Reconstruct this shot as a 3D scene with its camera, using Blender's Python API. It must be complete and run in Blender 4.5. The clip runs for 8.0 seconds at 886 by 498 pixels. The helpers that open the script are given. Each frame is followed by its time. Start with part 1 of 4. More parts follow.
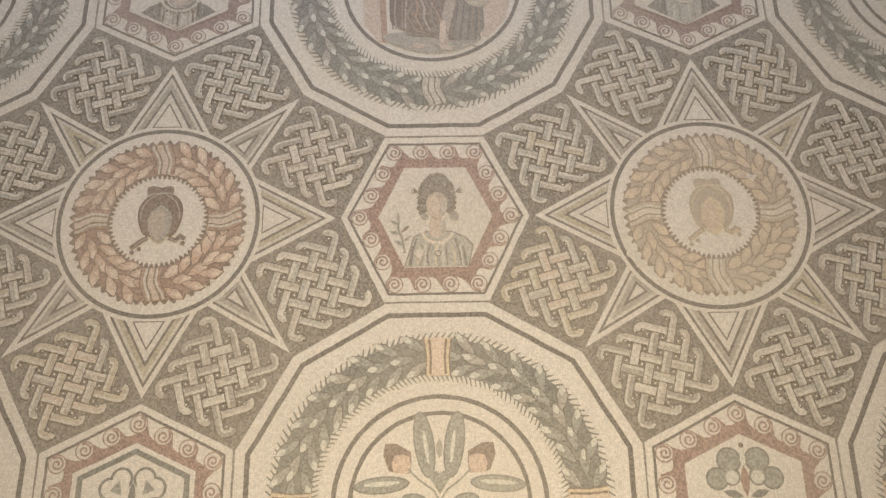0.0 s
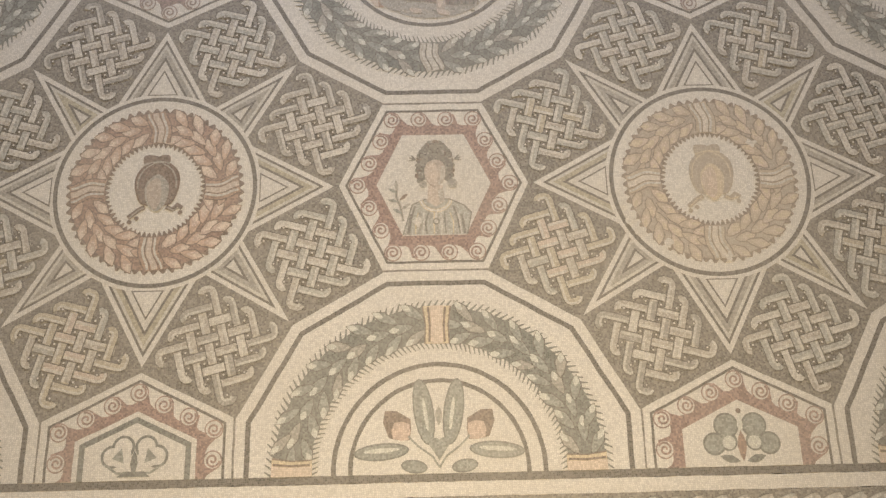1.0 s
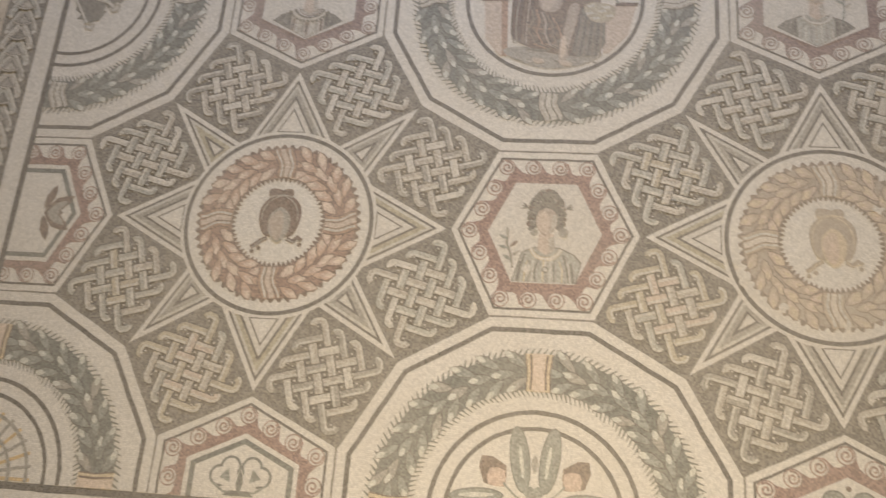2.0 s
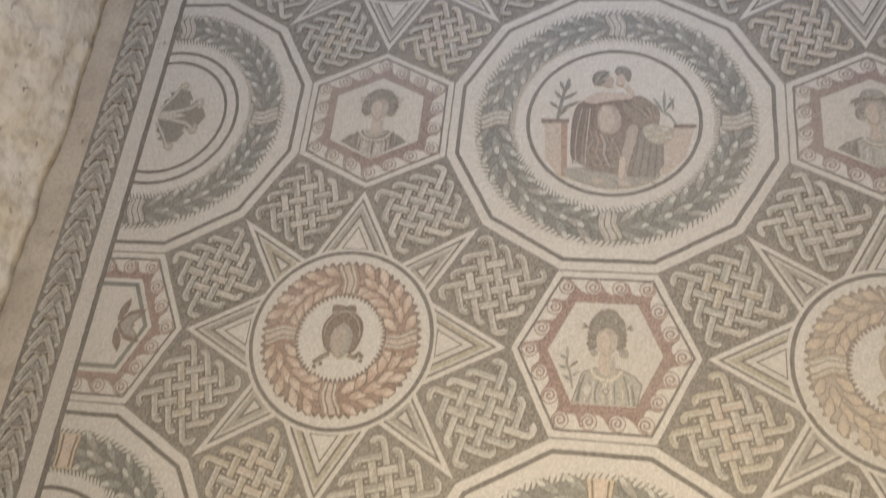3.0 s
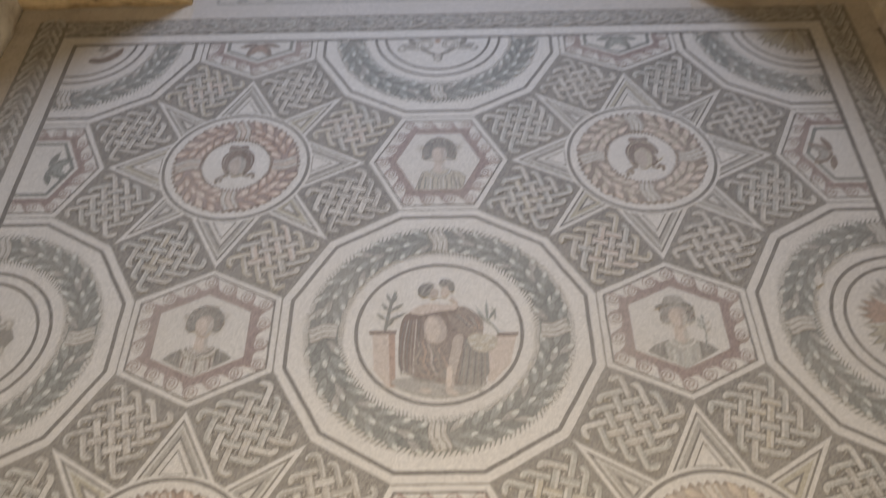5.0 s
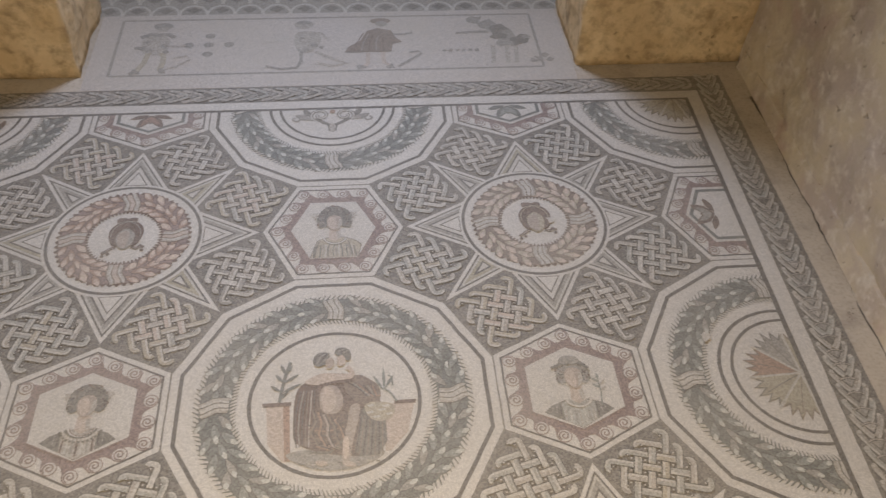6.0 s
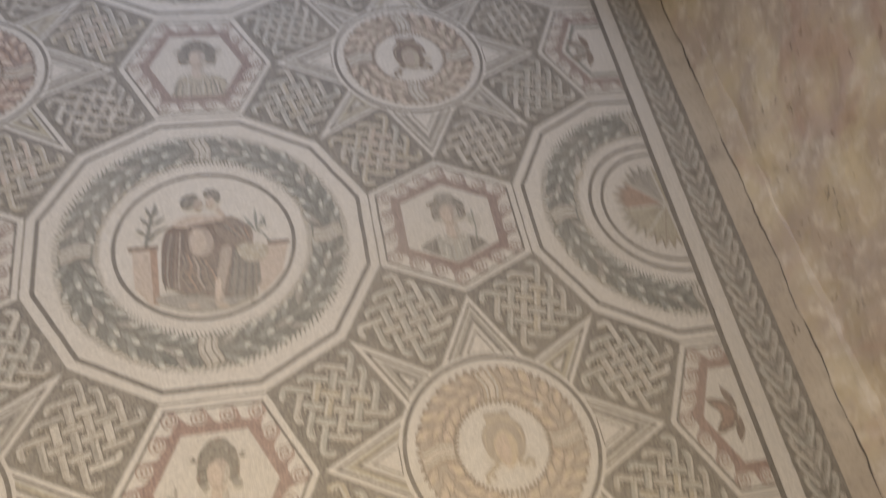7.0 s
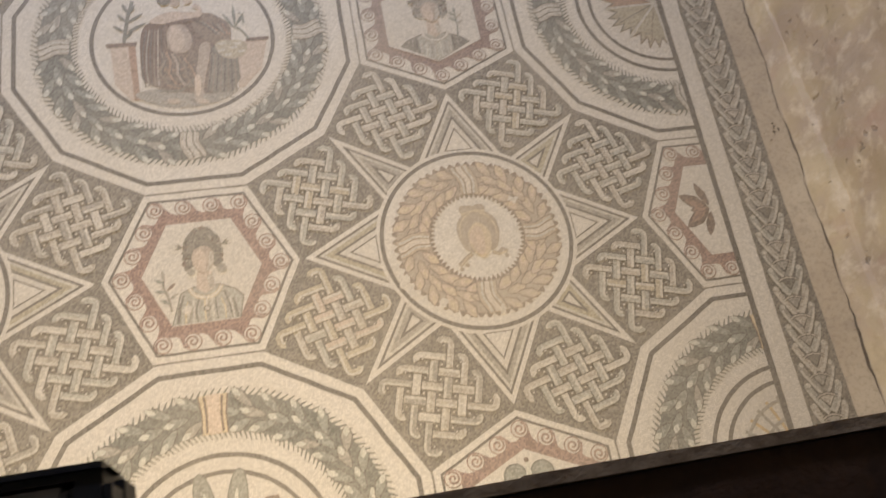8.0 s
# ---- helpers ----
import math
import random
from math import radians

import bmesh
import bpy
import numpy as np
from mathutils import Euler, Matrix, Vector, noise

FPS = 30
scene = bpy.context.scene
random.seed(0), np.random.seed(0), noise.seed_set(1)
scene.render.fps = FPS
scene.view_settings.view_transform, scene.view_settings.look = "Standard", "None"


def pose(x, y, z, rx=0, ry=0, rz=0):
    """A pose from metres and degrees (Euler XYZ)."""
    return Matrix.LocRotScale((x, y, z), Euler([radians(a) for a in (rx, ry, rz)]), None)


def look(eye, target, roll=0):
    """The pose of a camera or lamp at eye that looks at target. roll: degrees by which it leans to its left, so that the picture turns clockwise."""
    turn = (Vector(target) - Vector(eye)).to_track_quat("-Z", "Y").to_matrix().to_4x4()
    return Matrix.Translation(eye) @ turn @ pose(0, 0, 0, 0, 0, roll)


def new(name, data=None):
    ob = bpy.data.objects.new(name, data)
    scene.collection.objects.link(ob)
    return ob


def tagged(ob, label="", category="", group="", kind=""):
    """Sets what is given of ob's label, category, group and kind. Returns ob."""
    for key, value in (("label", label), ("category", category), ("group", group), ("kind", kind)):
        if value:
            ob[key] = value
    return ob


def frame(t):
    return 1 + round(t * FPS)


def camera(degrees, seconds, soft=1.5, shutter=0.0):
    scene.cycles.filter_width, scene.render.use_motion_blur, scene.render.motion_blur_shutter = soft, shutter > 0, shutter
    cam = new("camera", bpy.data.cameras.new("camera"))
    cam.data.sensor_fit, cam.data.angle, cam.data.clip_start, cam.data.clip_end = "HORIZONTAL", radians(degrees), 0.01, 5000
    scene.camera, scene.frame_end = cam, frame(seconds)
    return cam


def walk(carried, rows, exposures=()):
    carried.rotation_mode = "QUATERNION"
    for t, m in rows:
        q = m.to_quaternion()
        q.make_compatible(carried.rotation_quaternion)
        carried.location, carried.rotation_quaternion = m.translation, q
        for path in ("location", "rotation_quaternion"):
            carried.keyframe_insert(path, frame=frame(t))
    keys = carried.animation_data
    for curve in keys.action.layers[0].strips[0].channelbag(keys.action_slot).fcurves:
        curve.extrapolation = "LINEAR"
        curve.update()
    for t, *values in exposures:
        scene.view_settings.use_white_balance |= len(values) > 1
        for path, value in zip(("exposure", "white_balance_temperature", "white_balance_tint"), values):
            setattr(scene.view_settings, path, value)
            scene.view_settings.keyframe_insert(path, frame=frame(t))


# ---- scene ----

cam = camera(54.9, 8.0, soft=1.4, shutter=0.45)
PATH = [
    (0, (-0.009, -1.912, 2.602), (0.014, -1.259, 0.711), 1.0),
    (0.5, (-0.007, -1.895, 2.599), (0.017, -1.295, 0.691), 1.0),
    (1, (-0.006, -1.899, 2.6), (0.017, -1.326, 0.684), 1.0),
    (1.5, (-0.02, -1.882, 2.622), (-0.075, -1.275, 0.717), -4.9),
    (1.7, (-0.012, -1.880, 2.634), (-0.136, -1.257, 0.738), -9.4),
    (2.8, (-0.026, -1.789, 2.713), (-0.392, -1.057, 0.889), -21.9),
    (3, (-0.026, -1.786, 2.723), (-0.39, -0.972, 0.932), -19.6),
    (3.5, (-0.015, -1.794, 2.726), (-0.355, -0.88, 0.98), -16.4),
    (4, (-0.006, -1.798, 2.718), (-0.292, -0.841, 0.985), -13.7),
    (4.5, (0.03, -1.795, 2.708), (-0.133, -0.672, 1.061), -7.0),
    (5, (0.063, -1.793, 2.702), (0.037, -0.533, 1.149), -2.0),
    (5.2, (0.078, -1.800, 2.697), (0.085, -0.468, 1.208), -1.1),
    (6.35, (0.142, -1.807, 2.677), (0.361, -0.434, 1.241), 3.8),
    (6.5, (0.138, -1.805, 2.675), (0.369, -0.436, 1.236), 4.2),
    (7, (0.175, -1.831, 2.595), (0.602, -0.754, 0.965), 12.8),
    (7.5, (0.304, -2.002, 2.573), (0.723, -1.135, 0.82), 14.7),
    (8, (0.277, -2.0, 2.581), (0.63, -1.245, 0.762), 15.9),
]
walk(cam, [(t, look(eye, target, roll)) for t, eye, target, roll in PATH],
     exposures=[(0, -0.06, 6500, 10), (3, -0.08, 6350, 10), (4.5, -0.06, 6350, 10), (5.2, 0.02, 6450, 10), (6.5, 0.02, 6750, 12), (7, -0.14, 6650, 11), (7.5, -0.01, 6700, 12), (8, 0.02, 6700, 12)])

# ---- world and lamps ----
world = bpy.data.worlds.new("sky")
scene.world = world
world.use_nodes = True
sky = world.node_tree.nodes.new("ShaderNodeTexSky")
sky.sky_type, sky.sun_disc, sky.sun_elevation, sky.sun_rotation = "NISHITA", False, radians(50), radians(-20)
world.node_tree.links.new(sky.outputs[0], world.node_tree.nodes["Background"].inputs[0])
world.node_tree.nodes["Background"].inputs[1].default_value = 0.1


def area_lamp(name, m, sx, sy, watts, colour):
    data = bpy.data.lights.new(name, "AREA")
    data.shape, data.size, data.size_y, data.energy, data.color = "RECTANGLE", sx, sy, watts, colour
    ob = new(name, data)
    ob.matrix_world = m
    return ob


# daylight through an added, unseen roof bay; warm flood lamp clamped on the rail
daylight = area_lamp("roof_daylight", look((0.16, 3.6, 3.75), (-0.30, -0.25, 0)), 1.2, 0.7, 70, (0.62, 0.725, 1.0))
daylight.data.spread = radians(108)
spot = bpy.data.lights.new("flood_light", "SPOT")
spot.energy, spot.color, spot.spot_size, spot.spot_blend, spot.shadow_soft_size = 226, (1.0, 0.815, 0.54), radians(156), 0.9, 0.08
flood = new("flood_light", spot)
flood.matrix_world = look((0.1, -1.86, 2.16), (-0.12, -0.85, 0))


# ---- materials ----
def node_mat(name):
    m = bpy.data.materials.new(name)
    m.use_nodes = True
    n = m.node_tree.nodes
    return m, n, m.node_tree.links, n["Principled BSDF"]


def mixed(n, l, kind, fac, a, b):
    x = n.new("ShaderNodeMix")
    x.data_type, x.blend_type = "RGBA", kind
    for sock, v in ((0, fac), (6, a), (7, b)):
        if hasattr(v, "is_linked"):
            l.new(v, x.inputs[sock])
        elif isinstance(v, (int, float)):
            x.inputs[sock].default_value = v
        else:
            x.inputs[sock].default_value = (*v, 1)
    return x.outputs[2]


def ramped(n, l, value, lo, hi, a=0.0, b=1.0):
    x = n.new("ShaderNodeMapRange")
    l.new(value, x.inputs[0])
    for i, v in enumerate((lo, hi, a, b)):
        x.inputs[i + 1].default_value = v
    return x.outputs[0]


def tesserae(name, colour, spread=0.32, size=0.0058, dust=0.35, grout=0.45):
    """Small set stones: each with its own tone, sunk joints, old dust over all."""
    m, n, l, p = node_mat(name)
    geo = n.new("ShaderNodeNewGeometry")
    warp = n.new("ShaderNodeTexNoise")
    warp.inputs["Scale"].default_value = 9
    l.new(geo.outputs["Position"], warp.inputs["Vector"])
    bent = n.new("ShaderNodeVectorMath")
    bent.operation = "MULTIPLY_ADD"
    l.new(warp.outputs["Color"], bent.inputs[0])
    bent.inputs[1].default_value = (0.03, 0.03, 0)
    l.new(geo.outputs["Position"], bent.inputs[2])
    cells = []
    for feature in ("F1", "DISTANCE_TO_EDGE"):
        v = n.new("ShaderNodeTexVoronoi")
        v.voronoi_dimensions, v.feature = "2D", feature
        v.inputs["Scale"].default_value, v.inputs["Randomness"].default_value = 1 / size, 0.5
        l.new(bent.outputs[0], v.inputs["Vector"])
        cells.append(v)
    tone = n.new("ShaderNodeSeparateColor")
    l.new(cells[0].outputs["Color"], tone.inputs[0])
    dark = tuple(c * (1 - spread) for c in colour)
    light = tuple(min(0.9, c * (1 + spread)) for c in colour)
    stone = mixed(n, l, "MIX", tone.outputs[0], dark, light)
    stain = n.new("ShaderNodeTexNoise")
    stain.inputs["Scale"].default_value, stain.inputs["Detail"].default_value = 2.2, 6
    l.new(geo.outputs["Position"], stain.inputs["Vector"])
    dusty = mixed(n, l, "MIX", ramped(n, l, stain.outputs[0], 0.35, 0.75, 0.04, dust), stone, (0.47, 0.42, 0.34))
    joint = ramped(n, l, cells[1].outputs["Distance"], 0.03, 0.16)
    l.new(mixed(n, l, "MIX", joint, mixed(n, l, "MIX", grout, dusty, (0.25, 0.225, 0.185)), dusty), p.inputs["Base Color"])
    p.inputs["Roughness"].default_value = 0.62
    l.new(ramped(n, l, tone.outputs[1], 0, 1, 0.5, 0.8), p.inputs["Roughness"])
    bump = n.new("ShaderNodeBump")
    bump.inputs["Strength"].default_value, bump.inputs["Distance"].default_value = 0.35, 0.002
    l.new(joint, bump.inputs["Height"])
    l.new(bump.outputs[0], p.inputs["Normal"])
    return m


def rough(name, colours, scale=1.6, fine=38.0, strength=0.6, pits=0.5, roughness=0.92, streak=None, holes=0.0):
    """Stone, plaster or mortar: two scales of patches, grain, dark pits."""
    m, n, l, p = node_mat(name)
    geo = n.new("ShaderNodeNewGeometry")
    tex = []
    for sc, det in ((scale, 8), (fine, 6), (scale * 4.3, 9)):
        t = n.new("ShaderNodeTexNoise")
        t.inputs["Scale"].default_value, t.inputs["Detail"].default_value = sc, det
        t.inputs["Roughness"].default_value = 0.62
        l.new(geo.outputs["Position"], t.inputs["Vector"])
        tex.append(t.outputs[0])
    a = mixed(n, l, "MIX", ramped(n, l, tex[0], 0.42, 0.58), colours[0], colours[1])
    b = mixed(n, l, "MIX", ramped(n, l, tex[2], 0.5, 0.66, 0, 0.75), a, colours[2])
    if streak:
        wave = n.new("ShaderNodeTexNoise")
        wave.inputs["Scale"].default_value, wave.inputs["Detail"].default_value, wave.inputs["Distortion"].default_value = 2.1, 7, 1.2
        l.new(geo.outputs["Position"], wave.inputs["Vector"])
        b = mixed(n, l, "MIX", ramped(n, l, wave.outputs[0], 0.56, 0.66, 0, 0.7), b, streak)
    c = mixed(n, l, "MULTIPLY", pits, b, mixed(n, l, "MIX", ramped(n, l, tex[1], 0.3, 0.52), (0.35, 0.32, 0.28), (1, 1, 1)))
    relief = mixed(n, l, "MIX", 0.5, tex[1], tex[2])
    if holes:  # scattered pits of uneven size
        cell = n.new("ShaderNodeTexVoronoi")
        cell.inputs["Scale"].default_value = holes
        bend = n.new("ShaderNodeTexNoise")
        bend.inputs["Scale"].default_value, bend.inputs["Detail"].default_value = holes * 0.9, 4
        l.new(geo.outputs["Position"], bend.inputs["Vector"])
        shifted = n.new("ShaderNodeVectorMath")
        shifted.operation = "MULTIPLY_ADD"
        l.new(bend.outputs["Color"], shifted.inputs[0])
        shifted.inputs[1].default_value = (0.11, 0.11, 0.11)
        l.new(geo.outputs["Position"], shifted.inputs[2])
        l.new(shifted.outputs[0], cell.inputs["Vector"])
        size = n.new("ShaderNodeSeparateColor")
        l.new(cell.outputs["Color"], size.inputs[0])
        edge = n.new("ShaderNodeMath")
        edge.operation = "SUBTRACT"
        l.new(cell.outputs["Distance"], edge.inputs[0])
        l.new(ramped(n, l, size.outputs[0], 0.55, 1.0, -0.1, 0.24), edge.inputs[1])
        pit = ramped(n, l, edge.outputs[0], -0.02, 0.07)
        c = mixed(n, l, "MULTIPLY", 0.28, c, mixed(n, l, "MIX", pit, (0.38, 0.33, 0.28), (1, 1, 1)))
        relief = mixed(n, l, "MULTIPLY", 0.8, relief, pit)
    l.new(c, p.inputs["Base Color"])
    p.inputs["Roughness"].default_value = roughness
    bump = n.new("ShaderNodeBump")
    bump.inputs["Strength"].default_value, bump.inputs["Distance"].default_value = strength, 0.02
    l.new(relief, bump.inputs["Height"])
    l.new(bump.outputs[0], p.inputs["Normal"])
    return m


WHITE = tesserae("white_tesserae", (0.565, 0.53, 0.47), 0.14)
CREAM = tesserae("cream_tesserae", (0.53, 0.495, 0.435), 0.15)
DARK = tesserae("dark_tesserae", (0.195, 0.177, 0.148), 0.45, dust=0.3, grout=0.8)
LINE = tesserae("line_tesserae", (0.130, 0.118, 0.100), 0.45, dust=0.25, grout=0.75)
GREY = tesserae("grey_tesserae", (0.31, 0.29, 0.25), 0.25)
PALE = tesserae("pale_grey_tesserae", (0.48, 0.45, 0.39), 0.2)
RED = tesserae("red_tesserae", (0.272, 0.185, 0.155), 0.35)
RUST = tesserae("rust_tesserae", (0.285, 0.195, 0.15), 0.3)
PINK = tesserae("pink_tesserae", (0.475, 0.365, 0.295), 0.22)
OCHRE = tesserae("ochre_tesserae", (0.52, 0.38, 0.20), 0.22)
GREEN = tesserae("green_grey_tesserae", (0.165, 0.17, 0.15), 0.35, grout=0.65)
LEAF = tesserae("leaf_green_tesserae", (0.25, 0.256, 0.225), 0.3)
FAINT = tesserae("faint_tesserae", (0.40, 0.365, 0.31), 0.25)
STRAW = tesserae("straw_tesserae", (0.36, 0.325, 0.24), 0.25)
UMBER = tesserae("umber_tesserae", (0.15, 0.10, 0.075), 0.3)
LEAFLIT = tesserae("pale_leaf_tesserae", (0.51, 0.50, 0.44), 0.18)
ASH = tesserae("ash_tesserae", (0.20, 0.185, 0.155), 0.3)
SAND = tesserae("sand_tesserae", (0.53, 0.44, 0.30), 0.2)
BROWN = tesserae("brown_tesserae", (0.18, 0.135, 0.105), 0.4)
FACE = tesserae("tan_tesserae", (0.375, 0.315, 0.26), 0.2)
FLESH = tesserae("flesh_tesserae", (0.475, 0.395, 0.325), 0.18)
BUFF = tesserae("buff_tesserae", (0.40, 0.355, 0.27), 0.22)
DRAB = tesserae("drab_tesserae", (0.36, 0.35, 0.305), 0.22)
MAUVE = tesserae("mauve_brown_tesserae", (0.255, 0.19, 0.165), 0.3)
DOVE = tesserae("warm_white_tesserae", (0.50, 0.455, 0.40), 0.15, dust=0.6)
MORTAR = rough("floor_mortar", ((0.52, 0.46, 0.37), (0.44, 0.38, 0.30), (0.36, 0.31, 0.25)), 1.4, 60, 0.3, 0.3)
PLASTER = rough("pale_plaster", ((0.78, 0.735, 0.65), (0.68, 0.63, 0.545), (0.52, 0.465, 0.38)), 3.2, 16, 1.0, 0.40, holes=19)
FRESCO = rough("worn_fresco", ((0.59, 0.515, 0.385), (0.46, 0.39, 0.33), (0.70, 0.645, 0.565)), 3.0, 12, 0.9, 0.28, streak=(0.47, 0.345, 0.29), holes=21)
TUFA = rough("yellow_tufa", ((0.70, 0.54, 0.33), (0.60, 0.44, 0.25), (0.40, 0.28, 0.155)), 3.4, 10, 1.0, 0.6, holes=13)
SOIL = rough("dark_soil", ((0.15, 0.125, 0.10), (0.10, 0.085, 0.07), (0.20, 0.17, 0.135)), 8, 90, 0.5, 0.6)
WOOD = rough("dark_wood", ((0.055, 0.025, 0.011), (0.08, 0.036, 0.015), (0.03, 0.015, 0.008)), 3.0, 60, 0.3, 0.4, 0.6)
DUST = rough("dusty_edge", ((0.48, 0.35, 0.22), (0.36, 0.255, 0.155), (0.20, 0.135, 0.08)), 9.0, 80, 0.4, 0.5)
BLACK = rough("black_paint", ((0.012, 0.012, 0.013), (0.016, 0.016, 0.017), (0.01, 0.01, 0.01)), 6, 90, 0.1, 0.2, 0.5)
STEEL = rough("grey_metal", ((0.34, 0.34, 0.35), (0.30, 0.30, 0.31), (0.26, 0.26, 0.26)), 6, 90, 0.1, 0.2, 0.45)
ROOFING = rough("roof_boards", ((0.5, 0.48, 0.45), (0.42, 0.4, 0.37), (0.35, 0.33, 0.3)), 2, 30, 0.3, 0.3)


# ---- drawing in tesserae ----
STEP = 0.0003
SKEW, PIVOT = 0.03, 1.2  # the east edge of the field runs slightly askew


class Art:
    """Flat inlaid shapes: layers a fraction of a millimetre apart."""

    def __init__(self):
        self.v, self.f, self.m, self.mats, self.shapes = [], [], [], [], 0

    def slot(self, mat):
        if mat not in self.mats:
            self.mats.append(mat)
        return self.mats.index(mat)

    def fill(self, pts, k, mat):
        self.shapes += 1
        self.face(pts, self.height(k), mat)

    def height(self, k):
        return k * STEP + ((self.shapes % 83) * 0.000003 if isinstance(k, int) else 0.0)

    def face(self, pts, z, mat):
        b = len(self.v)
        self.v += [(x, y, z) for x, y in pts]
        self.f.append(tuple(range(b, b + len(pts))))
        self.m.append(self.slot(mat))

    def strip(self, a, c, k, mat, closed=False):
        n = len(a)
        self.shapes += 1
        z = self.height(k)
        for i in range(n if closed else n - 1):
            j = (i + 1) % n
            self.face([a[i], a[j], c[j], c[i]], z, mat)

    def stroke(self, pts, w, k, mat, closed=False, taper=False):
        n, a, c = len(pts), [], []
        for i, (x, y) in enumerate(pts):
            p, q = (pts[i - 1], pts[(i + 1) % n]) if closed else (pts[max(i - 1, 0)], pts[min(i + 1, n - 1)])
            dx, dy = q[0] - p[0], q[1] - p[1]
            d = math.hypot(dx, dy) or 1
            h = w / 2 * ((1 - abs(2 * i / (n - 1) - 1) * 0.85) if taper else 1)
            a.append((x - dy / d * h, y + dx / d * h))
            c.append((x + dy / d * h, y - dx / d * h))
        self.strip(a, c, k, mat, closed)

    def ring(self, r0, r1, k, mat, cx=0, cy=0, n=96, ragged=0.0009):
        rng = random.Random(int(r0 * 9000) + k)
        ang = [2 * math.pi * i / n for i in range(n)]
        j0, j1 = [[r + rng.uniform(-ragged, ragged) for _ in ang] for r in (r0, r1)]
        self.strip([(cx + r * math.cos(t), cy + r * math.sin(t)) for r, t in zip(j0, ang)],
                   [(cx + r * math.cos(t), cy + r * math.sin(t)) for r, t in zip(j1, ang)], k, mat, True)

    def disc(self, r, k, mat, cx=0, cy=0, ry=None, turn=0, n=32):
        ry = r if ry is None else ry
        c, s = math.cos(turn), math.sin(turn)
        self.fill([(cx + r * math.cos(t) * c - ry * math.sin(t) * s, cy + r * math.cos(t) * s + ry * math.sin(t) * c)
                   for t in (2 * math.pi * i / n for i in range(n))], k, mat)

    def leaf(self, x, y, turn, length, width, k, mat, fat=0.5):
        """A pointed leaf from its stem at (x, y)."""
        c, s, out = math.cos(turn), math.sin(turn), []
        for u, w in ((0, 0), (0.18, 0.55), (fat, 1), (0.8, 0.62), (1, 0), (0.8, -0.62), (fat, -1), (0.18, -0.55)):
            a, b = u * length, w * width / 2
            out.append((x + a * c - b * s, y + a * s + b * c))
        self.fill(out, k, mat)

    def made(self, name, parent, x=0, y=0, z=0.001, turn=0, label="", bounds=None, at=None):
        me = bpy.data.meshes.new(name)
        me.from_pydata(self.v, [], self.f)
        for mat in self.mats:
            me.materials.append(mat)
        me.polygons.foreach_set("material_index", self.m)
        bm = bmesh.new()
        bm.from_mesh(me)
        if bounds:
            x0, x1, y0, y1 = bounds
            wx, wy = at or (x, y)
            back = Matrix.Rotation(-turn, 3, "Z")
            for px, py, nx, ny in ((x0, wy, -1, 0), (x1, PIVOT, 1, -SKEW), (wx, y0, 0, -1), (wx, y1, 0, 1)):
                bmesh.ops.bisect_plane(bm, geom=bm.verts[:] + bm.edges[:] + bm.faces[:], plane_co=back @ Vector((px - wx, py - wy, 0)),
                                       plane_no=back @ Vector((nx, ny, 0)), clear_outer=True)
        bmesh.ops.recalc_face_normals(bm, faces=bm.faces[:])
        for fc in bm.faces:
            if fc.normal.z < 0:
                fc.normal_flip()
        bm.to_mesh(me)
        bm.free()
        return placed(name, me, parent, x, y, z, turn, label)


def placed(name, me, parent, x=0, y=0, z=0.0, turn=0, label=""):
    ob = new(name, me)
    ob.parent = parent
    ob.matrix_local = Matrix.Translation((x, y, z)) @ Matrix.Rotation(turn, 4, "Z")
    if label:
        tagged(ob, label)
    return ob


def polar(r, deg, cx=0, cy=0):
    return cx + r * math.cos(radians(deg)), cy + r * math.sin(radians(deg))


def box_mesh(bm, x0, x1, y0, y1, z0, z1, bevel=0.0, mat=0):
    made = bmesh.ops.create_cube(bm, size=1)["verts"]
    bmesh.ops.transform(bm, verts=made, matrix=Matrix.Translation(((x0 + x1) / 2, (y0 + y1) / 2, (z0 + z1) / 2)) @ Matrix.Diagonal((x1 - x0, y1 - y0, z1 - z0, 1)))
    faces = {f for v in made for f in v.link_faces}
    for f in faces:
        f.material_index = mat
    if bevel:
        bmesh.ops.bevel(bm, geom=list({e for v in made for e in v.link_edges}), offset=bevel, segments=2, affect="EDGES")
    return made


def part(name, bm, material, parent=None, label=""):
    me = bpy.data.meshes.new(name)
    bm.to_mesh(me)
    bm.free()
    for m in material if isinstance(material, (list, tuple)) else (material,):
        me.materials.append(m)
    ob = new(name, me)
    ob.parent = parent
    if label:
        tagged(ob, label)
    return ob


